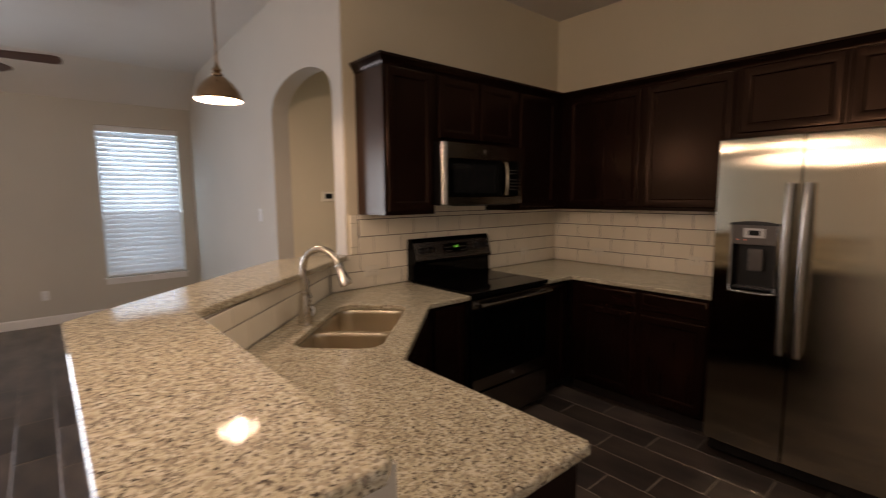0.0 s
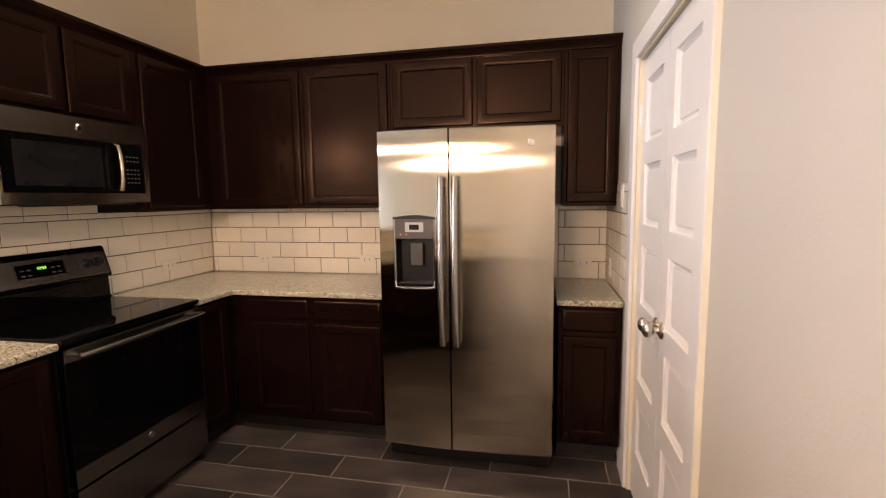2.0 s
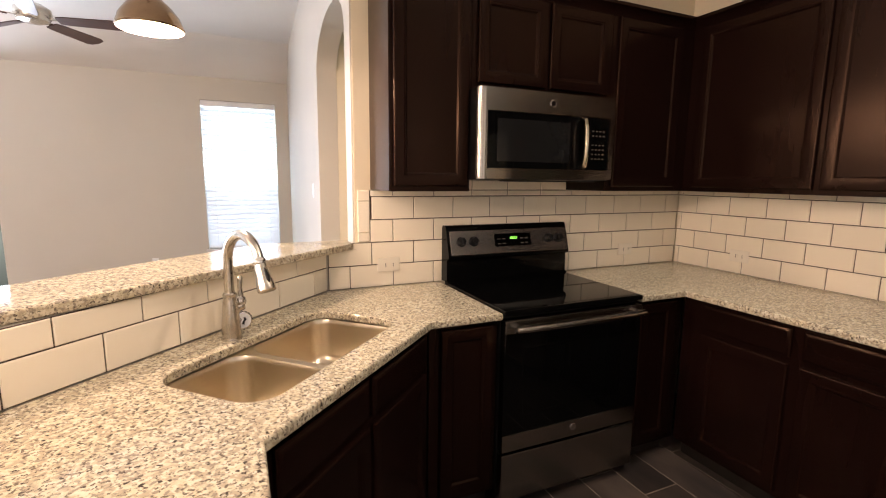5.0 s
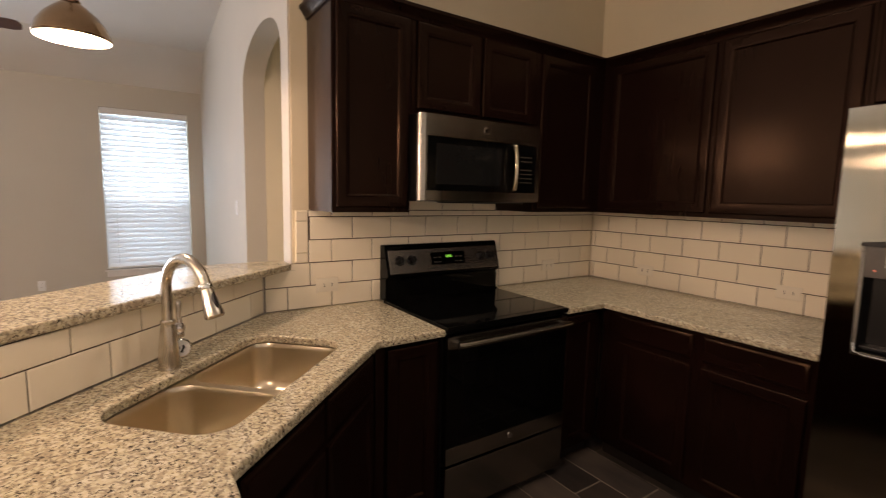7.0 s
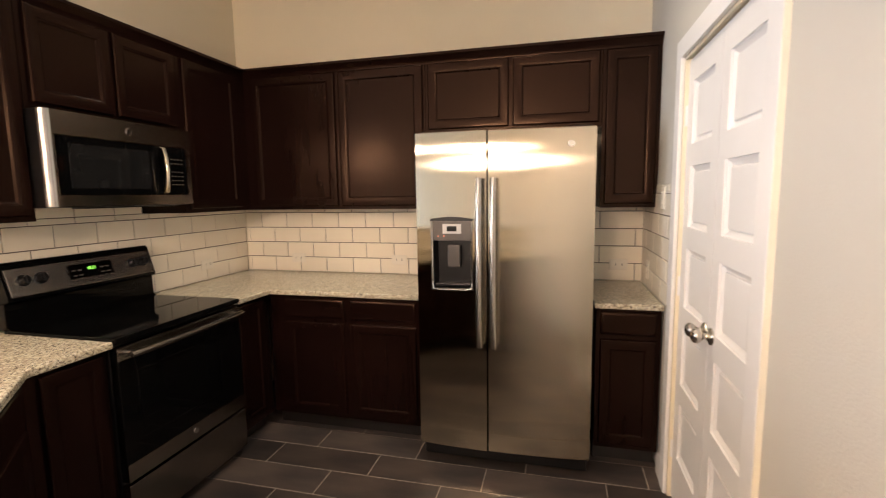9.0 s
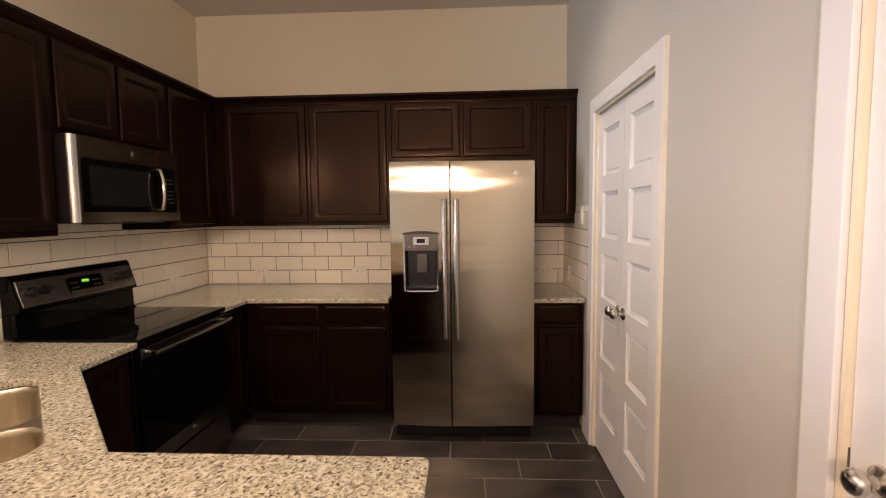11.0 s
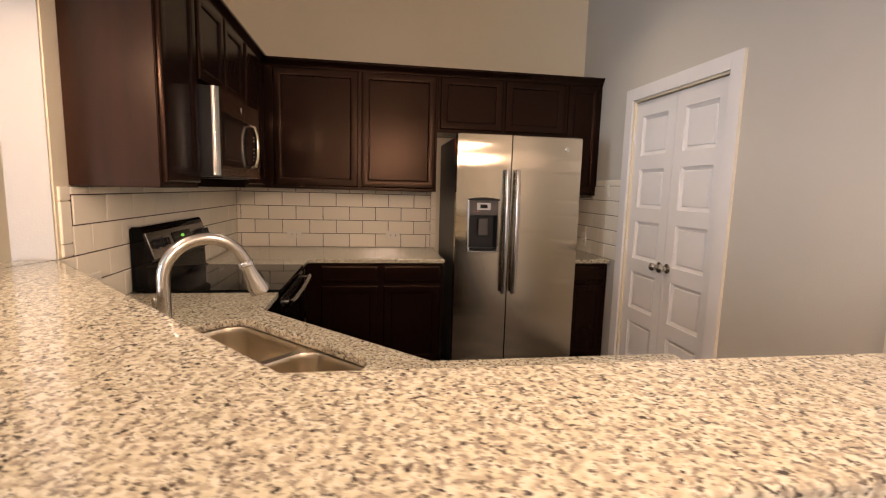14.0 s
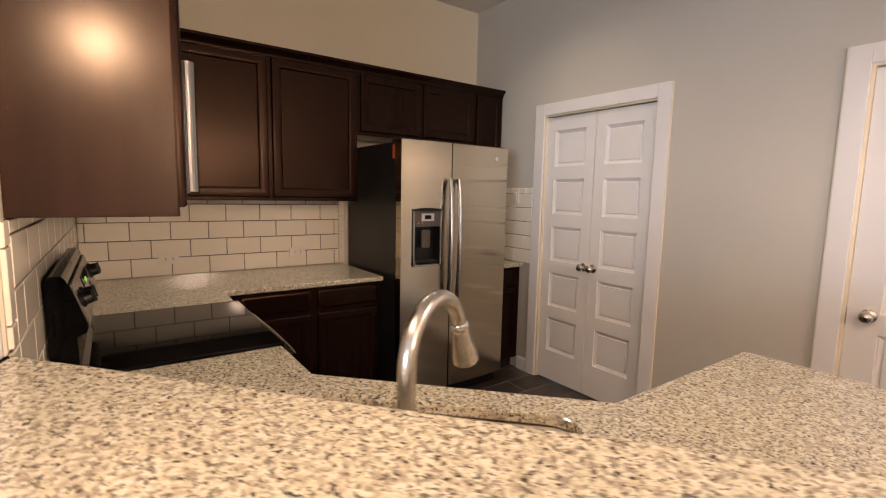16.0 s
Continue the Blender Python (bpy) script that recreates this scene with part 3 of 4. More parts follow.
def drawer_front(parent, x0, x1, z0, z1, y=-0.019):
    q = (x0, x1, z0, z1)
    bm = bmesh.new()
    loft(bm, [rect_loop(*q, 0, 0), rect_loop(*q, 0, y + 0.009), rect_loop(*q, 0.005, y + 0.004), rect_loop(*q, 0.014, y + 0.001), rect_loop(*q, 0.018, y)], True, True)
    return part("drawer_front", bm, WOODX, parent)


def cabinet(name, m, w, depth, z0, z1, label, group, doors=(), drawers=(), toe=False):
    ob = thing(name, m, label, "cabinet", group)
    part("body", box(0, w, 0, depth, z0, z1, 0.001), WOOD, ob)
    for d in doors:
        cab_door(ob, *d)
    for d in drawers:
        drawer_front(ob, *d)
    if toe:
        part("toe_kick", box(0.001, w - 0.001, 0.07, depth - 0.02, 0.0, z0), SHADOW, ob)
    return ob


UP = "upper cabinets"
UZ0, UZ1, UF, UX = 1.40, 2.30, 2.245, 3.137
ca = cabinet("wall_cabinet", pose(1.377, UF, 0), 0.379, SY - UF, UZ0, UZ1, "tall dark espresso wall cabinet with a reddish end panel", UP, [(0.012, 0.366, UZ0 + 0.022, UZ1 - 0.025)])
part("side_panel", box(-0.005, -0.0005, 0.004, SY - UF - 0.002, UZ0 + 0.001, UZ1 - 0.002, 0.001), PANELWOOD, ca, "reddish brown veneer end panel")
cabinet("wall_cabinet", pose(1.758, UF, 0), 0.797, SY - UF, 1.858, UZ1, "short dark espresso cabinet above the microwave", UP, [(0.026, 0.388, 1.885, UZ1 - 0.025), (0.412, 0.772, 1.885, UZ1 - 0.025)])
cabinet("wall_cabinet", pose(2.557, UF, 0), UX - 2.557 + 0.35, SY - UF, UZ0, UZ1, "dark espresso corner wall cabinet next to the microwave", UP, [(0.035, 0.485, UZ0 + 0.022, UZ1 - 0.025)])
cabinet("wall_cabinet", pose(UX, UF - 0.002, 0, 0, 0, -90), 1.282, FX - UX, UZ0, UZ1, "two-door dark espresso wall cabinet", UP, [(0.065, 0.677, UZ0 + 0.022, UZ1 - 0.025), (0.703, 1.268, UZ0 + 0.022, UZ1 - 0.025)])
cabinet("wall_cabinet", pose(UX, 0.959, 0, 0, 0, -90), 1.036, FX - UX, 1.858, UZ1, "short dark espresso cabinet over the fridge", UP, [(0.018, 0.512, 1.885, UZ1 - 0.025), (0.536, 1.022, 1.885, UZ1 - 0.025)])
cabinet("wall_cabinet", pose(UX, -0.079, 0, 0, 0, -90), 0.304, FX - UX, UZ0, UZ1, "narrow dark espresso wall cabinet beside the fridge", UP, [(0.018, 0.286, UZ0 + 0.022, UZ1 - 0.025)])


def crown():
    prof = [(0.0, 2.278), (0.006, 2.278), (0.008, 2.292), (0.016, 2.300), (0.026, 2.316), (0.034, 2.322), (0.034, 2.337), (0.0, 2.337)]
    # plan of the cabinet faces, with the outward direction at each mitre
    way = [((1.371, SY - 0.002), (-1, 0)), ((1.371, UF), (-1, -1)), ((UX, UF), (-1, -1)), ((UX, PY + 0.002), (-1, 0))]
    bm = bmesh.new()
    return loft(bm, [[(x + dx * o, y + dy * o, z) for o, z in prof] for (x, y), (dx, dy) in way], True, True)


setting("crown_molding", crown(), WOOD, "dark espresso crown molding along the cabinets", "molding")

LOW = "base cabinets"
BZ0, BZ1 = 0.10, CT - 0.033
g = cabinet("base_cabinet", pose(2.846, 1.93, 0, 0, 0, -90), 0.995, FX - 2.846 - 0.01, BZ0, BZ1, "two-door dark espresso base cabinet with two drawers", LOW, [(0.115, 0.515, 0.125, 0.712), (0.560, 0.975, 0.125, 0.712)], [(0.115, 0.515, 0.737, 0.862), (0.560, 0.975, 0.737, 0.862)], True)
cabinet("base_cabinet", pose(2.846, -0.052, 0, 0, 0, -90), 0.322, FX - 2.846 - 0.01, BZ0, BZ1, "narrow dark espresso base cabinet beside the fridge", LOW, [(0.02, 0.30, 0.125, 0.712)], [(0.02, 0.30, 0.737, 0.862)], True)
cabinet("base_cabinet", pose(2.522, 1.94, 0), 0.322, SY - 1.94 - 0.01, BZ0, BZ1, "dark espresso corner base cabinet next to the range", LOW, [(0.02, 0.26, 0.125, 0.862)], (), True)
cabinet("base_cabinet", pose(1.436, 1.94, 0), 0.309, SY - 1.94 - 0.01, BZ0, BZ1, "narrow dark espresso base cabinet between sink and range", LOW, [(0.045, 0.285, 0.125, 0.862)], (), True)
cabinet("base_cabinet", pose(0.765, 0.515, 0, 0, 0, 90), 0.755, 0.765 - RX - 0.01, BZ0, BZ1, "dark espresso base cabinet under the bar end", LOW, [(0.03, 0.365, 0.125, 0.712), (0.39, 0.725, 0.125, 0.712)], [(0.03, 0.365, 0.737, 0.862), (0.39, 0.725, 0.737, 0.862)], True)
sc = thing("base_cabinet", pose(0.785, 1.30, 0, 0, 0, 44.4), "diagonal dark espresso sink base cabinet", "cabinet", LOW)
part("body", box(0.0, 0.89, 0.0, 0.50, BZ0, 0.66, 0.001), WOOD, sc)
part("apron", box(0.0, 0.89, 0.0, 0.02, 0.661, BZ1, 0.001), WOOD, sc)
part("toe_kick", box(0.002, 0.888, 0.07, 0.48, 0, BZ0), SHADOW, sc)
cab_door(sc, 0.04, 0.435, 0.125, 0.712)
cab_door(sc, 0.455, 0.85, 0.125, 0.712)
drawer_front(sc, 0.04, 0.435, 0.737, 0.862)
drawer_front(sc, 0.455, 0.85, 0.737, 0.862)

# ---- sink and faucet ----
sink = thing("kitchen_sink", SINK, "undermount double-bowl stainless steel sink", "sink")
RIM = CT - 0.033
bowls = [(-0.37, -0.062), (-0.034, 0.37)]
bm = bmesh.new()
edges = []
outer = rounded(0.40, 0.215, 0.10, 8)
for loop in [outer] + [rounded((b - a) / 2, 0.187, 0.07, 8, (a + b) / 2, 0) for a, b in bowls]:
    vs = [bm.verts.new((x, y, RIM)) for x, y in loop]
    edges += [bm.edges.new((vs[i], vs[(i + 1) % len(vs)])) for i in range(len(vs))]
bmesh.ops.triangle_fill(bm, edges=edges, use_beauty=True)
part("rim", bm, SINKS, sink)
for a, b in bowls:
    hx, cx = (b - a) / 2, (a + b) / 2
    bm = bmesh.new()
    steps = [(0.0, RIM), (0.003, RIM - 0.006), (0.006, RIM - 0.02), (0.012, RIM - 0.14), (0.02, RIM - 0.165), (0.04, RIM - 0.18), (0.075, RIM - 0.186)]
    loft(bm, [[(x, y, z) for x, y in rounded(hx - i, 0.187 - i, max(0.07 - i * 0.4, 0.02), 8, cx, 0)] for i, z in steps], False, True)
    bowl = part("bowl", bm, SINKS, sink)
    part("drain", turned([(0.045, RIM - 0.1855), (0.045, RIM - 0.182), (0.036, RIM - 0.181), (0.03, RIM - 0.185), (0.004, RIM - 0.185)], 20, cx, 0.02, False, True), CHROME, bowl, "round chrome drain strainer")

FD = Vector((0.456, -0.890, 0)).normalized()
faucet = thing("kitchen_faucet", pose(0.733, 1.990, CT), "brushed nickel gooseneck pull-down faucet with side lever", "faucet")
part("base", turned([(0.034, 0), (0.034, 0.006), (0.0315, 0.012), (0.0300, 0.05), (0.0265, 0.10), (0.0220, 0.135), (0.0205, 0.145), (0.022, 0.15), (0.022, 0.156), (0.0185, 0.160)], 28, cap0=True, cap1=True), NICKEL, faucet)
neck = [(0, 0, 0.155), (0, 0, 0.21), (0, 0, 0.262)]
R = 0.102
for i in range(1, 15):
    a = math.pi * i / 14 * 0.90
    c = FD * (R - R * math.cos(a))
    neck.append((c.x, c.y, 0.262 + R * math.sin(a)))
part("spout", tube(neck, 0.0162, 18), NICKEL, faucet)
e1, e0 = Vector(neck[-1]), Vector(neck[-2])
dv = (e1 - e0).normalized()
prof = [(0.0, 0.0172), (0.008, 0.0192), (0.014, 0.0178), (0.05, 0.0218), (0.082, 0.0275), (0.096, 0.028), (0.10, 0.024)]
part("spray_head", tube([e1 + dv * k for k, r in prof], [r for k, r in prof], 18), NICKEL, faucet, "flared brushed nickel spray head")
part("collar", tube([e1 - dv * 0.004, e1 + dv * 0.001, e1 + dv * 0.010, e1 + dv * 0.014], [0.0175, 0.0205, 0.0205, 0.0180], 20), CHROME, faucet, "polished collar")
button_out = dv.cross(Vector((0, 0, 1))).normalized().cross(dv)
part("spray_button", tube([e1 + dv * k + button_out * b for k, b in ((0.030, 0.0150), (0.045, 0.0172), (0.068, 0.0200), (0.080, 0.0212))], [0.005, 0.0075, 0.0075, 0.005], 12), BLACKP, faucet, "black rubber spray button")
HD = Vector((0.68, 0.73, 0)).normalized()
lever = part("lever_handle", tube([HD * 0.018 + Vector((0, 0, 0.095)), HD * 0.045 + Vector((0, 0, 0.10)), HD * 0.050 + Vector((0, 0, 0.125)), HD * 0.047 + Vector((0, 0, 0.165)), HD * 0.050 + Vector((0, 0, 0.20)), HD * 0.051 + Vector((0, 0, 0.208))], [0.013, 0.019, 0.012, 0.0075, 0.0095, 0.005], 14), NICKEL, faucet)
part("ball_joint", turned([(0.001, 0.100), (0.012, 0.103), (0.019, 0.111), (0.021, 0.121), (0.018, 0.131), (0.011, 0.138), (0.004, 0.140)], 18, HD.x * 0.046, HD.y * 0.046, True, True), CHROME, faucet, "polished ball joint")
cap = part("valve_cap", turned([(0.018, -0.012), (0.026, -0.004), (0.030, 0.004), (0.032, 0.012), (0.030, 0.020), (0.026, 0.022)], 26, cap0=True, cap1=True), CHROME, faucet, "round polished valve cap with a knurled rim")
cdir = Vector((0.30, -0.93, 0.12)).normalized()
cap.matrix_local = look(HD * 0.050 + Vector((0, 0, 0.050)) - cdir * 0.006, HD * 0.050 + Vector((0, 0, 0.050)) - cdir)
for k in range(16):
    a = radians(22.5 * k)
    part("knurl", box(-0.003, 0.003, -0.0016, 0.0016, 0.004, 0.019, 0.001), BLACKP, cap).matrix_local = pose(0.0308 * math.cos(a), 0.0308 * math.sin(a), 0, 0, 0, math.degrees(a) + 90)
# reflections in the polished cap, modelled as a pale disc and a dark figure
facep = part("reflection_disc", turned([(0.0255, 0.0222), (0.025, 0.0236), (0.002, 0.0240)], 24, cap1=True), VINYL, cap, "pale disc in place of the cap's bright reflection")
part("dark_reflection", tube([(-0.004, -0.012, 0.0246), (0.000, -0.002, 0.0246), (0.005, 0.003, 0.0246), (0.002, 0.011, 0.0246)], [0.005, 0.003, 0.0045, 0.003], 8), BLACKP, facep, "dark figure in place of a reflection")
part("stem", tube([HD * 0.02 + Vector((0, 0, 0.055)), HD * 0.05 + Vector((0, 0, 0.055))], 0.012, 12), NICKEL, faucet)


# ---- range ----
def text_mesh(body, size, m, material, parent, name="lettering", depth=0.0004):
    cu = bpy.data.curves.new(name, "FONT")
    cu.body, cu.size, cu.extrude, cu.align_x, cu.align_y = body, size, depth, "CENTER", "CENTER"
    tmp = new("tmp_text", cu)
    me = bpy.data.meshes.new_from_object(tmp.evaluated_get(bpy.context.evaluated_depsgraph_get()))
    bpy.data.objects.remove(tmp)
    bpy.data.curves.remove(cu)
    me.materials.clear()
    me.materials.append(material)
    ob = new(name, me)
    ob.parent = parent
    ob.matrix_local = m
    return ob


def badge(parent, m):
    b = part("badge", turned([(0.017, 0), (0.017, 0.002), (0.015, 0.0035), (0.013, 0.003), (0.001, 0.003)], 22, cap0=True, cap1=True), CHROME, parent, "small round chrome badge")
    b.matrix_local = m
    return b


rng = thing("kitchen_range", pose(1.7525, 1.905, 0), "black glass-top electric range with stainless trim", "range")
W = 0.760
part("body", box(0, W, 0.03, 0.635, 0.03, 0.895, 0.003), BLACKP, rng)
for x in (0.05, W - 0.05):
    for y in (0.09, 0.58):
        part("foot", turned([(0.016, 0.0), (0.018, 0.006), (0.012, 0.03)], 12, x, y, True, True), BLACKP, rng)
part("cooktop", box(-0.001, W + 0.001, -0.012, 0.60, 0.896, 0.922, 0.006), BLACKG, rng, "glossy black ceramic glass cooktop")
bm = bmesh.new()
pr = [(0.555, 0.921), (0.572, 0.935), (0.575, 1.035), (0.552, 1.045), (0.548, 1.058), (0.592, 1.203), (0.602, 1.215), (0.630, 1.215), (0.640, 1.203), (0.640, 0.921)]
loft(bm, [[(0.0, y, z) for y, z in pr], [(W, y, z) for y, z in pr]], True, True)
guard = part("backguard", bm, BLACKG, rng, "black backguard")
tilt = math.degrees(math.atan2(0.042, 0.137))
CP = pose(0, 0.5655, 1.126, -tilt)
cp = part("control_panel", box(0.014, W - 0.014, -0.0045, 0.004, -0.066, 0.064, 0.003), STEELH, guard, "brushed stainless control panel")
cp.matrix_local = CP
for x in (0.075, 0.148, 0.622, 0.690):
    k = part("burner_knob", turned([(0.026, 0), (0.026, 0.005), (0.021, 0.008), (0.0185, 0.026), (0.016, 0.029), (0.001, 0.029)], 20, cap0=True, cap1=True), BLACKP, rng, "round black burner knob")
    k.matrix_local = CP @ pose(x, -0.0045, 0.004, 90)
    part("grip", box(-0.005, 0.005, -0.0185, 0.0185, 0.024, 0.036, 0.002), BLACKP, k)
disp = part("display", box(0.275, 0.505, -0.0065, -0.004, -0.030, 0.040, 0.003), BLACKG, rng, "black glass display")
disp.matrix_local = CP
text_mesh("10:53", 0.021, CP @ pose(0.392, -0.0072, 0.014, 90), DIGIT, rng, "clock_digits")
for i in range(8):
    x = 0.292 + (0 if i < 4 else 0.145) + (i % 2) * 0.030
    b = part("touch_key", box(x, x + 0.018, -0.0074, -0.0062, -0.018 + 0.026 * (i // 2 % 2), -0.012 + 0.026 * (i // 2 % 2)), GREYP, rng)
    b.matrix_local = CP
door = part("oven_door", box(0.004, W - 0.004, -0.008, 0.03, 0.288, 0.878, 0.006), BLACKG, rng, "black glass oven door")
part("window_surround", loft(bmesh.new(), [rect_loop(0.09, W - 0.09, 0.44, 0.76, 0, -0.008), rect_loop(0.09, W - 0.09, 0.44, 0.76, 0.002, -0.0095), rect_loop(0.09, W - 0.09, 0.44, 0.76, 0.012, -0.0095), rect_loop(0.09, W - 0.09, 0.44, 0.76, 0.014, -0.0085)]), BLACKG, door)
part("top_trim", box(0.004, W - 0.004, -0.0125, -0.0085, 0.822, 0.876, 0.0015), STEELH, door, "brushed stainless trim")
part("bottom_trim", box(0.004, W - 0.004, -0.0125, -0.0085, 0.290, 0.368, 0.0015), STEELH, door, "brushed stainless trim")
badge(door, pose(W / 2, -0.0125, 0.335, 90))
bm = tube([(0.03, -0.055, 0.85), (0.10, -0.062, 0.85), (W / 2, -0.066, 0.85), (W - 0.10, -0.062, 0.85), (W - 0.03, -0.055, 0.85)], 0.0145, 14)
for x in (0.05, W - 0.05):
    tube([(x, -0.012, 0.85), (x, -0.058, 0.85)], 0.011, 10, True, bm)
part("handle", bm, STEELH, door, "stainless bar handle")
part("storage_drawer", box(0.004, W - 0.004, -0.012, 0.03, 0.058, 0.276, 0.005), STEELH, rng, "brushed stainless storage drawer")

# ---- microwave ----
mw = thing("microwave", pose(1.750, 2.145, 0), "stainless over-the-range microwave with black glass door", "microwave")
M0, M1, MWW = 1.458, 1.854, 0.757
part("body", box(0.0, MWW, 0.03, SY - 2.145 - 0.012, M0 - 0.004, M1, 0.003), BLACKP, mw)
bm = bmesh.new()
for a, b, c, d in ((0.030, MWW, M1 - 0.098, M1), (0.030, MWW, M0, M0 + 0.048), (0.030, 0.040, M0 + 0.048, M1 - 0.098), (0.728, MWW, M0 + 0.048, M1 - 0.098)):
    box(a, b, 0.0, 0.03, c, d, 0, bm)
bmesh.ops.remove_doubles(bm, verts=bm.verts, dist=0.0004)
part("front_frame", bm, STEELV, mw, "brushed stainless front")
bm = bmesh.new()
roll = [(0.0300 - 0.031 * math.sin(radians(a)), 0.031 * (1 - math.cos(radians(a)))) for a in range(0, 91, 9)] + [(0.0300, 0.031)]
loft(bm, [[(x, y, z) for x, y in roll] for z in (M0, M1)], True, True)
part("rolled_edge", bm, STEELV, mw, "rolled stainless door edge")
glass = part("door_glass", box(0.040, 0.610, 0.003, 0.03, M0 + 0.048, M1 - 0.098, 0.001), BLACKG, mw, "black glass door")
part("window_mesh", box(0.092, 0.49, 0.0015, 0.004, M0 + 0.078, M1 - 0.13, 0.001), SCREEN, glass)
panel = part("keypad_panel", box(0.6105, 0.728, 0.002, 0.03, M0 + 0.048, M1 - 0.098, 0.001), BLACKG, mw, "black keypad panel")
for r in range(7):
    for c in range(4):
        if r == 2:
            continue
        x, z = 0.622 + c * 0.022, M1 - 0.165 - r * 0.022
        part("key", box(x, x + 0.011, 0.0008, 0.0022, z, z + 0.006), GREYP, panel)
bm = tube([(0.560, 0.004, M0 + 0.06), (0.560, -0.022, M0 + 0.066), (0.560, -0.034, M0 + 0.11), (0.560, -0.038, (M0 + M1) / 2 - 0.03), (0.560, -0.034, M1 - 0.16), (0.560, -0.022, M1 - 0.116), (0.560, 0.004, M1 - 0.11)], [0.011, 0.0125, 0.0135, 0.0135, 0.0135, 0.0125, 0.011], 14)
part("handle", bm, STEEL, mw, "curved stainless handle")
badge(mw, pose(MWW / 2 + 0.005, 0, M1 - 0.05, 90))
part("vent_grille", box(0.20, 0.70, 0.05, 0.16, M0 - 0.012, M0 - 0.005, 0.002), BLACKP, mw)

# ---- refrigerator ----
FW_ = 0.902
fr = thing("refrigerator", pose(2.690, 0.882, 0, 0, 0, -90), "side-by-side stainless refrigerator with black sides and dispenser", "refrigerator")


def bow(x):
    return -0.030 - 0.022 * (1 - ((x - FW_ / 2) / (FW_ / 2)) ** 2)


def curved_block(bm, xa, xb, za, zb, back=0.035, n=10, e=0.0):
    def outline(i):
        pts = [(xa + i + (xb - xa - 2 * i) * k / n, bow(xa + (xb - xa) * k / n) + i) for k in range(n + 1)]
        return pts + [(xb - i, back), (xa + i, back)]
    if e:
        return loft(bm, [[(x, y, za) for x, y in outline(e)], [(x, y, za + e) for x, y in outline(0)], [(x, y, zb - e) for x, y in outline(0)], [(x, y, zb) for x, y in outline(e)]], True, True)
    return loft(bm, [[(x, y, za) for x, y in outline(0)], [(x, y, zb) for x, y in outline(0)]], True, True)


part("case", box(0.004, FW_ - 0.004, 0.045, 0.785, 0.055, 1.790, 0.004), CASE, fr, "textured black case")
part("gasket", box(0.012, FW_ - 0.012, 0.034, 0.046, 0.12, 1.785), BLACKP, fr)
part("base_grille", box(0.01, FW_ - 0.01, 0.03, 0.08, 0.018, 0.105, 0.004), BLACKP, fr, "black kick grille")
for x in (0.06, FW_ - 0.06):
    part("roller", tube([(x - 0.015, 0.12, 0.02), (x + 0.015, 0.12, 0.02)], 0.02, 14), BLACKP, fr)
D0, D1, SPL = 0.112, 1.803, 0.380
DX0, DX1, DZ0, DZ1 = 0.090, 0.298, 0.995, 1.355
bm = bmesh.new()
curved_block(bm, 0.0, DX0, DZ0, DZ1)
curved_block(bm, DX1, SPL - 0.004, DZ0, DZ1, n=4)
curved_block(bm, 0.0, SPL - 0.004, D0, DZ0, n=12)
curved_block(bm, 0.0, SPL - 0.004, DZ1, D1, n=12)
fz = part("freezer_door", bm, STEEL, fr, "brushed stainless freezer door")
fd = part("fridge_door", curved_block(bmesh.new(), SPL + 0.004, FW_, D0, D1, n=14, e=0.004), STEEL, fr, "brushed stainless fridge door")
yb = bow((DX0 + DX1) / 2)
bm = bmesh.new()
q = (DX0, DX1, DZ0, DZ1)
loft(bm, [rect_loop(*q, 0.0, yb + 0.001), rect_loop(*q, 0.002, yb + 0.004), rect_loop(*q, 0.016, yb + 0.062)], False, True)
cav = part("dispenser_recess", bm, BLACKP, fz, "black dispenser recess")
bm = bmesh.new()
loft(bm, [rect_loop(*q, -0.009, yb + 0.003), rect_loop(*q, -0.009, yb - 0.003), rect_loop(*q, -0.004, yb - 0.006), rect_loop(*q, 0.003, yb - 0.004), rect_loop(*q, 0.004, yb + 0.008)])
part("bezel", bm, STEELH, fz, "stainless dispenser bezel")
part("control_panel", box(DX0 + 0.002, DX1 - 0.002, yb - 0.003, yb + 0.05, 1.248, DZ1 - 0.004, 0.003), GREYP, fz, "grey control panel")
bm = bmesh.new()
arcpts = [(DX0 - 0.010 + (DX1 - DX0 + 0.02) * k / 10, 0.012 * math.sin(math.pi * k / 10)) for k in range(11)]
loft(bm, [[(x, yb - 0.008, DZ1 - 0.004) for x, z in arcpts] + [(x, yb - 0.008, DZ1 + 0.006 + z) for x, z in reversed(arcpts)], [(x, yb + 0.004, DZ1 - 0.004) for x, z in arcpts] + [(x, yb + 0.004, DZ1 + 0.006 + z) for x, z in reversed(arcpts)]], True, True)
part("dispenser_hood", bm, BLACKP, fz)
part("control_plate", box(DX0 + 0.055, DX1 - 0.055, yb - 0.0045, yb - 0.002, 1.285, 1.335, 0.001), LIGHTG, fz)
part("control_screen", box(DX0 + 0.078, DX1 - 0.078, yb - 0.0062, yb - 0.004, 1.297, 1.324, 0.001), SCREEN, fz, "small dark display")
for x in (DX0 + 0.03, DX0 + 0.062):
    part("indicator", turned([(0.003, 0), (0.002, 0.001)], 10, cap0=True, cap1=True), REDLED, fz).matrix_local = pose(x, yb - 0.003, 1.272, 90)
part("paddle", box(DX0 + 0.075, DX1 - 0.065, yb + 0.018, yb + 0.036, 1.105, 1.225, 0.008), GREYP, fz, "dark grey ice paddle").matrix_local = pose(0, 0, 0)
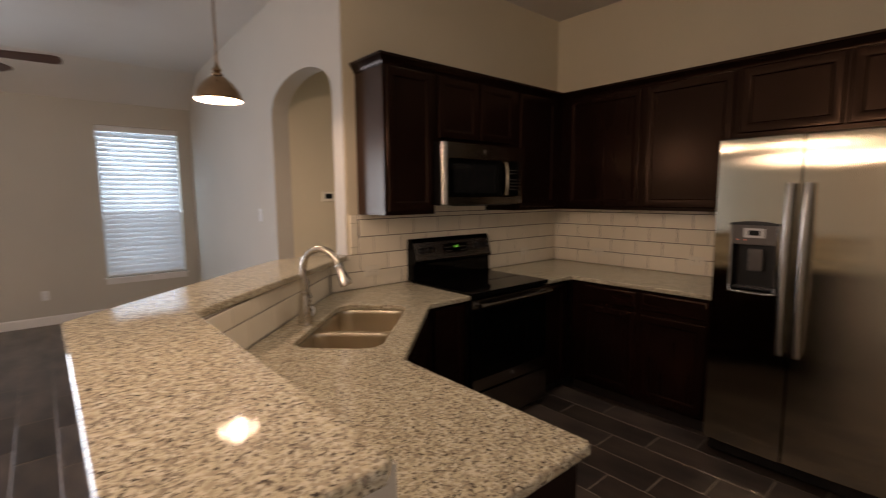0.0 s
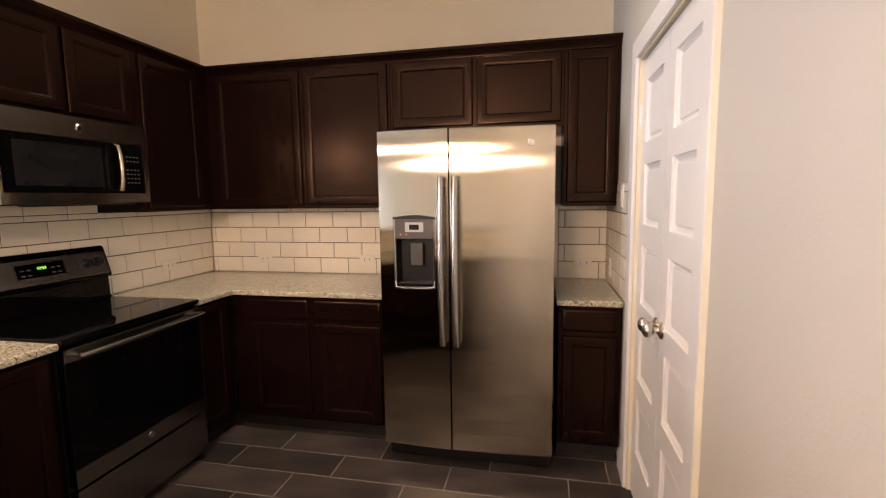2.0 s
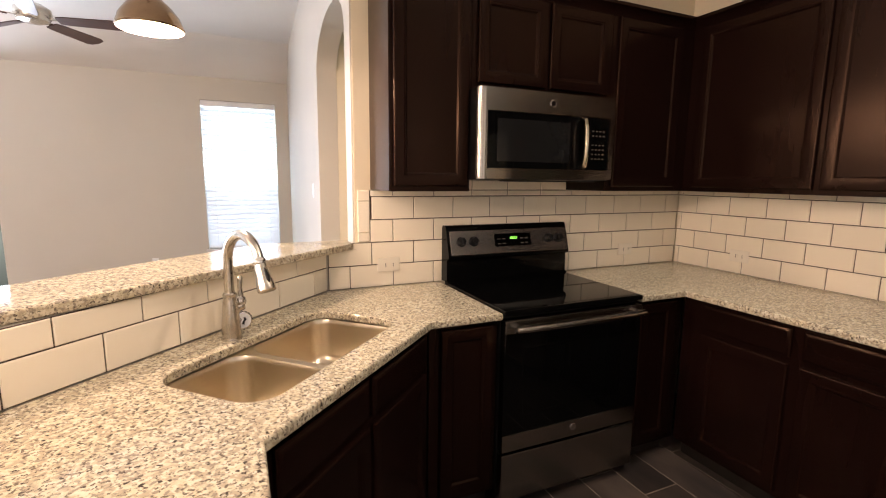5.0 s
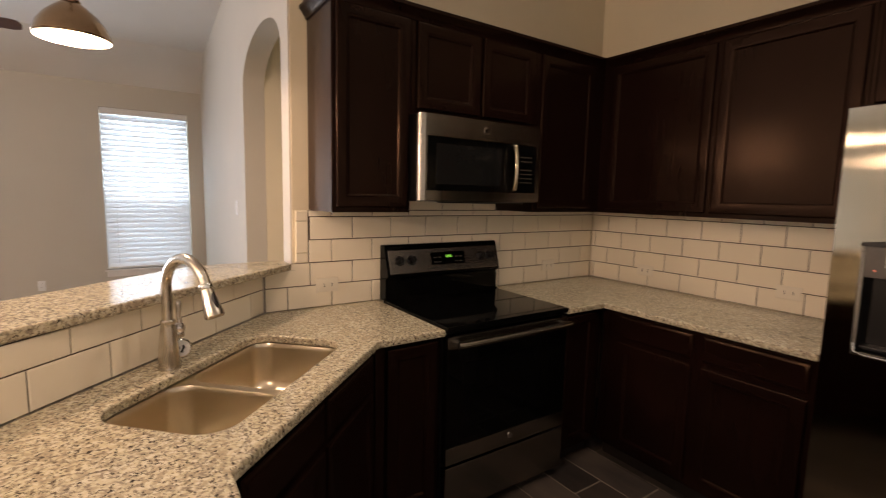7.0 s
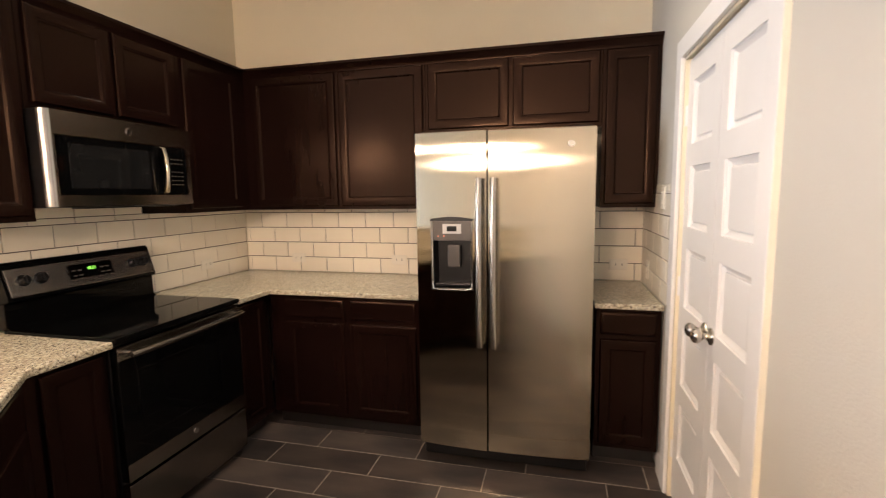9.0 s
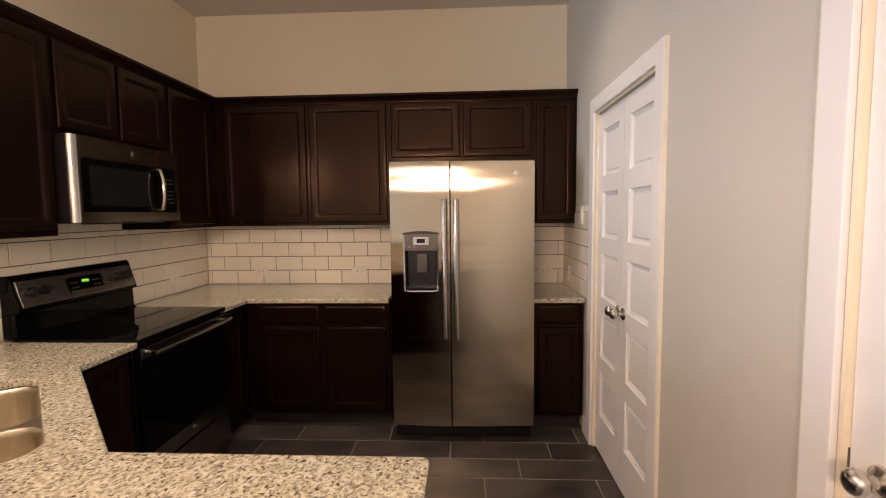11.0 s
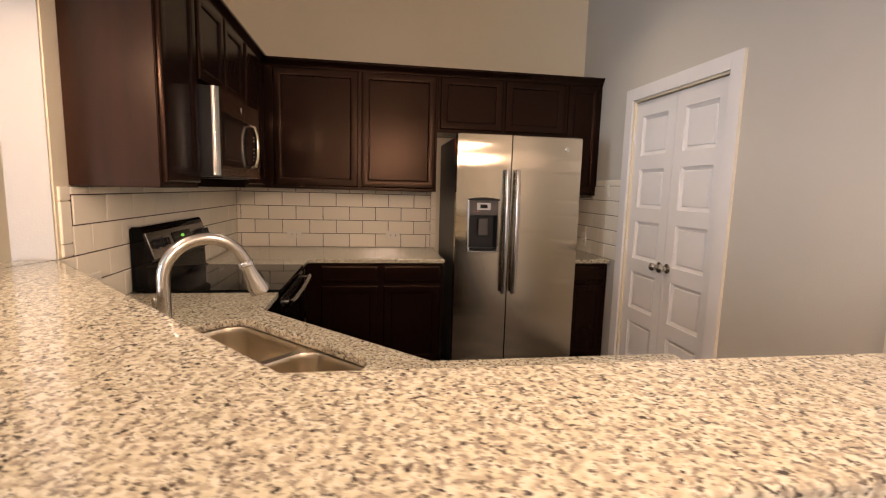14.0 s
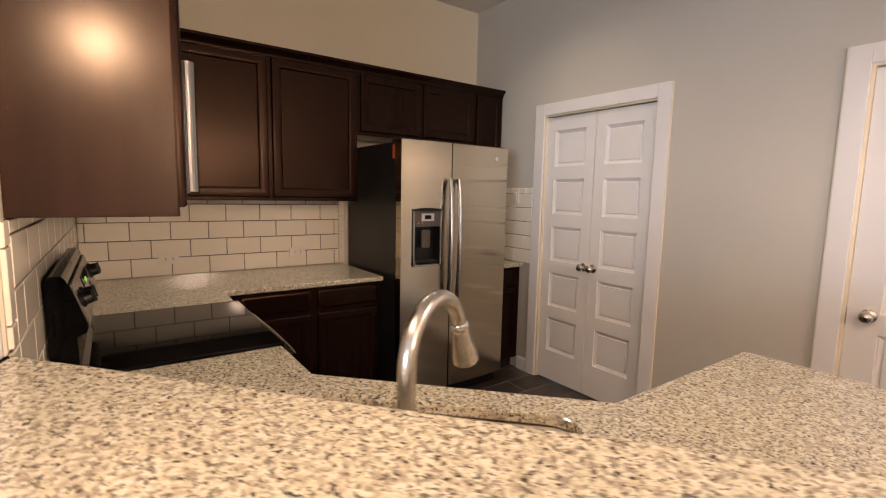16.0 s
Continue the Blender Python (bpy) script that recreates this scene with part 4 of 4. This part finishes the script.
tray = part("drip_tray", box(DX0 + 0.012, DX1 - 0.012, yb + 0.004, yb + 0.056, DZ0 + 0.012, DZ0 + 0.024, 0.003), BLACKP, fz)
for k in range(7):
    x = DX0 + 0.035 + k * 0.023
    part("tray_slot", box(x, x + 0.008, yb + 0.014, yb + 0.046, DZ0 + 0.0235, DZ0 + 0.026), GREYP, tray)
part("tray_lip", tube([(DX0 - 0.002, yb - 0.004, DZ0 + 0.03), (DX0 + 0.004, yb - 0.01, DZ0 + 0.002), (DX0 + 0.03, yb - 0.012, DZ0 - 0.004), (DX1 - 0.03, yb - 0.012, DZ0 - 0.004), (DX1 - 0.004, yb - 0.01, DZ0 + 0.002), (DX1 + 0.002, yb - 0.004, DZ0 + 0.03)], 0.005, 10), CHROME, fz, "polished lip")
for x, d in ((SPL - 0.036, fz), (SPL + 0.036, fd)):
    f = bow(x)
    pts, rad = [], []
    for k in range(13):
        u = k / 12
        pts.append((x, f - 0.030 - 0.032 * math.sin(math.pi * u) ** 0.6, 0.70 + 0.865 * u))
        rad.append(0.018)
    bm = tube(pts, rad, 14)
    for z in (0.712, 1.553):
        tube([(x, f + 0.004, z), (x, f - 0.034, z)], 0.012, 10, True, bm)
    part("handle", bm, STEELV, d, "long bowed stainless handle")
badge(fd, pose(0.785, bow(0.785), 1.722, 90))
part("energy_sticker", box(0.0025, 0.0038, 0.062, 0.090, 1.685, 1.775), ORANGE, fr, "orange rating sticker")
part("hinge_cover", box(0.01, 0.10, 0.0, 0.11, 1.7905, 1.812, 0.006), BLACKP, fr)
part("hinge_cover", box(FW_ - 0.10, FW_ - 0.01, 0.0, 0.11, 1.7905, 1.812, 0.006), BLACKP, fr)


# ---- lamps and fan ----
def pendant(x, y):
    ob = thing("pendant_lamp", pose(x, y, 0), "brushed nickel bell pendant lamp, lit, over the bar", "pendant lamp", "bar pendants")
    outer_p = [(0.110, 1.985), (0.112, 1.990), (0.108, 2.000), (0.098, 2.028), (0.075, 2.060), (0.048, 2.085), (0.032, 2.097), (0.024, 2.102)]
    part("shade", turned(outer_p, 36), LAMPLIT_NICKEL, ob, "brushed nickel bell shade with lamp warmth in its colour")
    part("shade_lining", turned([(r - 0.003, z - 0.0015) for r, z in outer_p], 36, cap1=True), SHADEIN, ob, "white enamel lining")
    part("socket_cap", turned([(0.026, 2.098), (0.028, 2.106), (0.024, 2.112), (0.016, 2.118), (0.022, 2.124), (0.022, 2.130), (0.012, 2.142), (0.006, 2.16)], 20, cap0=True, cap1=True), LAMPLIT_NICKEL, ob)
    part("rod", tube([(0, 0, 2.15), (0, 0, CEIL - 0.02)], 0.0055, 10), LAMPLIT_NICKEL, ob)
    part("canopy", turned([(0.06, CEIL - 0.001), (0.06, CEIL - 0.008), (0.045, CEIL - 0.024), (0.008, CEIL - 0.03)], 24, cap0=True, cap1=True), NICKEL, ob)
    part("bulb", turned([(0.012, 2.070), (0.014, 2.052), (0.025, 2.020), (0.029, 2.000), (0.026, 1.984), (0.014, 1.975), (0.001, 1.972)], 18, cap0=True, cap1=True), BULB, ob, "glowing frosted bulb").visible_shadow = False
    return ob


for x, y in PENDANTS:
    pendant(x, y)
for x, y in CANS:
    cn = thing("recessed_downlight", pose(x, y, CEIL), "recessed ceiling downlight with white trim ring, lit", "downlight", "kitchen downlights")
    part("trim_ring", turned([(0.070, -0.0015), (0.068, -0.008), (0.074, -0.012), (0.090, -0.009), (0.097, -0.001)], 32), VINYL, cn)
    part("lens", turned([(0.069, -0.004), (0.04, -0.005), (0.001, -0.0055)], 28, cap1=True), CANGLOW, cn, "glowing frosted lens").visible_shadow = False
# chandelier out of view, added to carry the warm fill lamps
ch = thing("chandelier", pose(FILL_CHANDELIER[0], FILL_CHANDELIER[1], 0), "unseen nickel chandelier with five frosted shades, added as warm fill", "chandelier")
cz = FILL_CHANDELIER[2]
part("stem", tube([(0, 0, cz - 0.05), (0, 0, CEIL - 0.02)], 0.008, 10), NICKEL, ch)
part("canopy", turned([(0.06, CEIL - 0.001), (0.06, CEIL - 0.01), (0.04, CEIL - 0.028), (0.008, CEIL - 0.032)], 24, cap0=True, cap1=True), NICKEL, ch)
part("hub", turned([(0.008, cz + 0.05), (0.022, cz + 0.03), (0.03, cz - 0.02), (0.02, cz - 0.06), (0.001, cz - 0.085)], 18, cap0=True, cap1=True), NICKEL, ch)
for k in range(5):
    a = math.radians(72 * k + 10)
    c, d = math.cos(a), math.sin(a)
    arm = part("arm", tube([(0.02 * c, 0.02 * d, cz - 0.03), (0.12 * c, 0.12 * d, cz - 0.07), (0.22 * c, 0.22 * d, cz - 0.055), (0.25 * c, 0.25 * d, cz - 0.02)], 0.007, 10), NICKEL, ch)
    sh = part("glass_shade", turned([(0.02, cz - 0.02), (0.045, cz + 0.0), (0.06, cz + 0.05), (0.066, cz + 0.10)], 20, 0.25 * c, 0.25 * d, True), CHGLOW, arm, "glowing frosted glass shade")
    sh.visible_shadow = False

fan = thing("ceiling_fan", pose(-0.60, 5.10, 0), "dark-bladed ceiling fan hanging in the living room", "ceiling fan")
part("downrod", tube([(0, 0, 2.745), (0, 0, CEIL - 0.02)], 0.012, 12), NICKEL, fan)
part("canopy", turned([(0.07, CEIL - 0.001), (0.07, CEIL - 0.02), (0.04, CEIL - 0.06), (0.013, CEIL - 0.07)], 24, cap0=True, cap1=True), NICKEL, fan)
part("motor_housing", turned([(0.02, 2.765), (0.07, 2.755), (0.115, 2.725), (0.12, 2.675), (0.10, 2.635), (0.06, 2.62), (0.001, 2.615)], 28, cap0=True, cap1=True), NICKEL, fan)
for k in range(5):
    a = -8 + 72 * k
    bm = bmesh.new()
    pl = [(0.16, -0.045), (0.22, -0.055), (0.60, -0.07), (0.645, -0.055), (0.66, 0.0), (0.645, 0.055), (0.60, 0.07), (0.22, 0.055), (0.16, 0.045)]
    loft(bm, [[(x, y, -0.004) for x, y in pl], [(x, y, 0.004) for x, y in pl]], True, True)
    bl = part("blade", bm, LEAFW, fan, "dark reddish wood blade")
    bl.matrix_local = pose(0, 0, 2.650, 0, 0, a) @ pose(0, 0, 0, -14)
    part("blade_iron", box(0.10, 0.20, -0.018, 0.018, 0.004, 0.010, 0.002), NICKEL, bl)

duct = thing("vent_collar", pose(1.80, 2.36, 2.338), "small grey sheet-metal vent collar above the cabinets", "vent")
part("sleeve", box(-0.06, 0.06, -0.05, 0.05, 0, 0.022, 0.002), LIGHTG, duct)


# ---- wall tiles ----
TW, TH, TG = 0.226, 0.1135, 0.0041
CACHE = {}


def tile_mesh(w, h):
    key = (round(w, 3), round(h, 3))
    if key not in CACHE:
        bm = bmesh.new()
        q = (-key[0] / 2, key[0] / 2, -key[1] / 2, key[1] / 2)
        loft(bm, [rect_loop(*q, 0, 0), rect_loop(*q, 0, -0.0065), rect_loop(*q, 0.0025, -0.0085)], False, True)
        bmesh.ops.recalc_face_normals(bm, faces=bm.faces)
        me = bpy.data.meshes.new("tile")
        bm.to_mesh(me)
        bm.free()
        me.materials.append(TILE)
        CACHE[key] = me
    return CACHE[key]


def one_tile(wall, m, x0, x1, z0, z1):
    if x1 - x0 < 0.012 or z1 - z0 < 0.010:
        return
    ob = new("tile", tile_mesh(x1 - x0 - TG, z1 - z0 - TG))
    ob.parent = wall
    ob.matrix_local = m @ pose((x0 + x1) / 2, 0, (z0 + z1) / 2)


def tile_field(wall, m, x0, x1, z0, z1, shift, flip=0, tw=TW):
    """Running-bond tiles on the local x-z plane, front towards -y. shift: where the joints of the fourth course start."""
    bm = box(x0, x1, -0.0035, 0.0, z0, z1)
    bm.transform(m)
    part("grout", bm, GROUT, wall, "dark grout lines")
    row, z = 0, CT
    while z < z1 - 0.004:
        if z + TH < z0 + 0.004:
            z, row = z + TH, row + 1
            continue
        a = shift + (tw / 2 if (row + flip) % 2 == 0 else 0)
        x = a - math.ceil((a - x0) / tw) * tw
        while x < x1:
            one_tile(wall, m, max(x, x0), min(x + tw, x1), max(z, z0), min(z + TH, z1))
            x += tw
        z += TH
        row += 1


MS, MF, MP = pose(0, SY, 0), pose(FX, 0, 0, 0, 0, -90), pose(0, PY, 0, 0, 0, 180)
LEDGE = CT + 2 * TH
tile_field(wall_stove, MS, SY - RD + 0.009, FX - 0.009, CT, LEDGE, 1.375, 0, 0.2222)
tile_field(wall_stove, MS, 1.368, FX - 0.009, LEDGE, 1.398, 1.375, 0, 0.2222)
tile_field(wall_stove, MS, 1.760, 2.553, 1.398, 1.452, 1.375, 0, 0.2222)
for z0, z1 in ((1.142, 1.190), (1.190, 1.345), (1.345, 1.398)):
    one_tile(wall_stove, MS, 1.305, 1.367, z0, z1)
MR = pose(RX, KY, 0, 0, 0, 45)
tile_field(half_wall, MR, 0.004, (SY - RD - RX) * math.sqrt(2) - 0.006, CT, 1.104, 0.18, 0, 0.235)
tile_field(half_wall, pose(RX, 0, 0, 0, 0, 90), 0.48, KY - 0.003, CT, 1.104, 0.05)
tile_field(wall_fridge, MF, -SY + 0.009, -0.955, CT, 1.398, -1.974, 0, 0.2185)
bm = box(0.070, 0.376, -0.0035, 0.0, CT, 1.398)
bm.transform(MF)
part("grout", bm, GROUT, wall_fridge, "dark grout lines")
for k in range(5):
    z0, z1 = CT + k * TH, min(CT + (k + 1) * TH, 1.398)
    cut = 0.110 if k % 2 else 0.330
    one_tile(wall_fridge, MF, 0.070, cut, z0, z1)
    one_tile(wall_fridge, MF, cut, 0.376, z0, z1)
for k in range(4):
    z = CT + k * 0.122
    one_tile(wall_fridge, MF, -0.953, -0.905, z, min(z + 0.122, 1.398))
    one_tile(wall_fridge, MF, 0.022, 0.068, z, min(z + 0.122, 1.398))
tile_field(wall_pantry, MP, -FX + 0.009, -2.740, CT, 1.479, -3.49)
for k in range(5):
    one_tile(wall_pantry, MP, -3.12 + k * 0.154 - 0.0, min(-3.12 + (k + 1) * 0.154, -2.740), 1.479, 1.527)

# ---- floor tiles ----
FW, FL, FG = 0.2055, 0.615, 0.0055
fm = bmesh.new()
w, h = FW - FG, FL - FG
loft(fm, [[(-w / 2, -h / 2, -0.006), (w / 2, -h / 2, -0.006), (w / 2, h / 2, -0.006), (-w / 2, h / 2, -0.006)], [(-w / 2, -h / 2, -0.0012), (w / 2, -h / 2, -0.0012), (w / 2, h / 2, -0.0012), (-w / 2, h / 2, -0.0012)], [(-w / 2 + 0.0015, -h / 2 + 0.0015, 0), (w / 2 - 0.0015, -h / 2 + 0.0015, 0), (w / 2 - 0.0015, h / 2 - 0.0015, 0), (-w / 2 + 0.0015, h / 2 - 0.0015, 0)]], False, True)
bmesh.ops.recalc_face_normals(fm, faces=fm.faces)
fme = bpy.data.meshes.new("plank_tile")
fm.to_mesh(fme)
fm.free()
fme.materials.append(FLOORT)
far_v, far_f = [], []
for row in range(-4, 44):
    x = 2.66 - FW * row + FW / 2
    y0 = (0.92 + 0.207 * row) % FL
    for col in range(-2, 13):
        # tiles are cut off at the walls
        a, b = max(y0 + FL * col, PY - 0.12), min(y0 + FL * (col + 1), WY + 0.02)
        if b - a < 0.03:
            continue
        y, cut = (a + b) / 2, (b - a - FG) / (FL - FG)
        if x > -1.3 and y < 4.2:
            ob = new("plank_tile", fme)
            ob.parent = floor
            ob.matrix_local = pose(x, y, 0) @ Matrix.Diagonal((1, cut, 1, 1))
        else:
            k, hh = len(far_v), (b - a - FG) / 2
            far_v += [(x - w / 2, y - hh, -0.0005), (x + w / 2, y - hh, -0.0005), (x + w / 2, y + hh, -0.0005), (x - w / 2, y + hh, -0.0005)]
            far_f.append((k, k + 1, k + 2, k + 3))
me = bpy.data.meshes.new("far_tiles")
me.from_pydata(far_v, [], far_f)
me.materials.append(FLOORT)
far = new("far_tiles", me)
far.parent = floor
far["kind"] = "stuff"
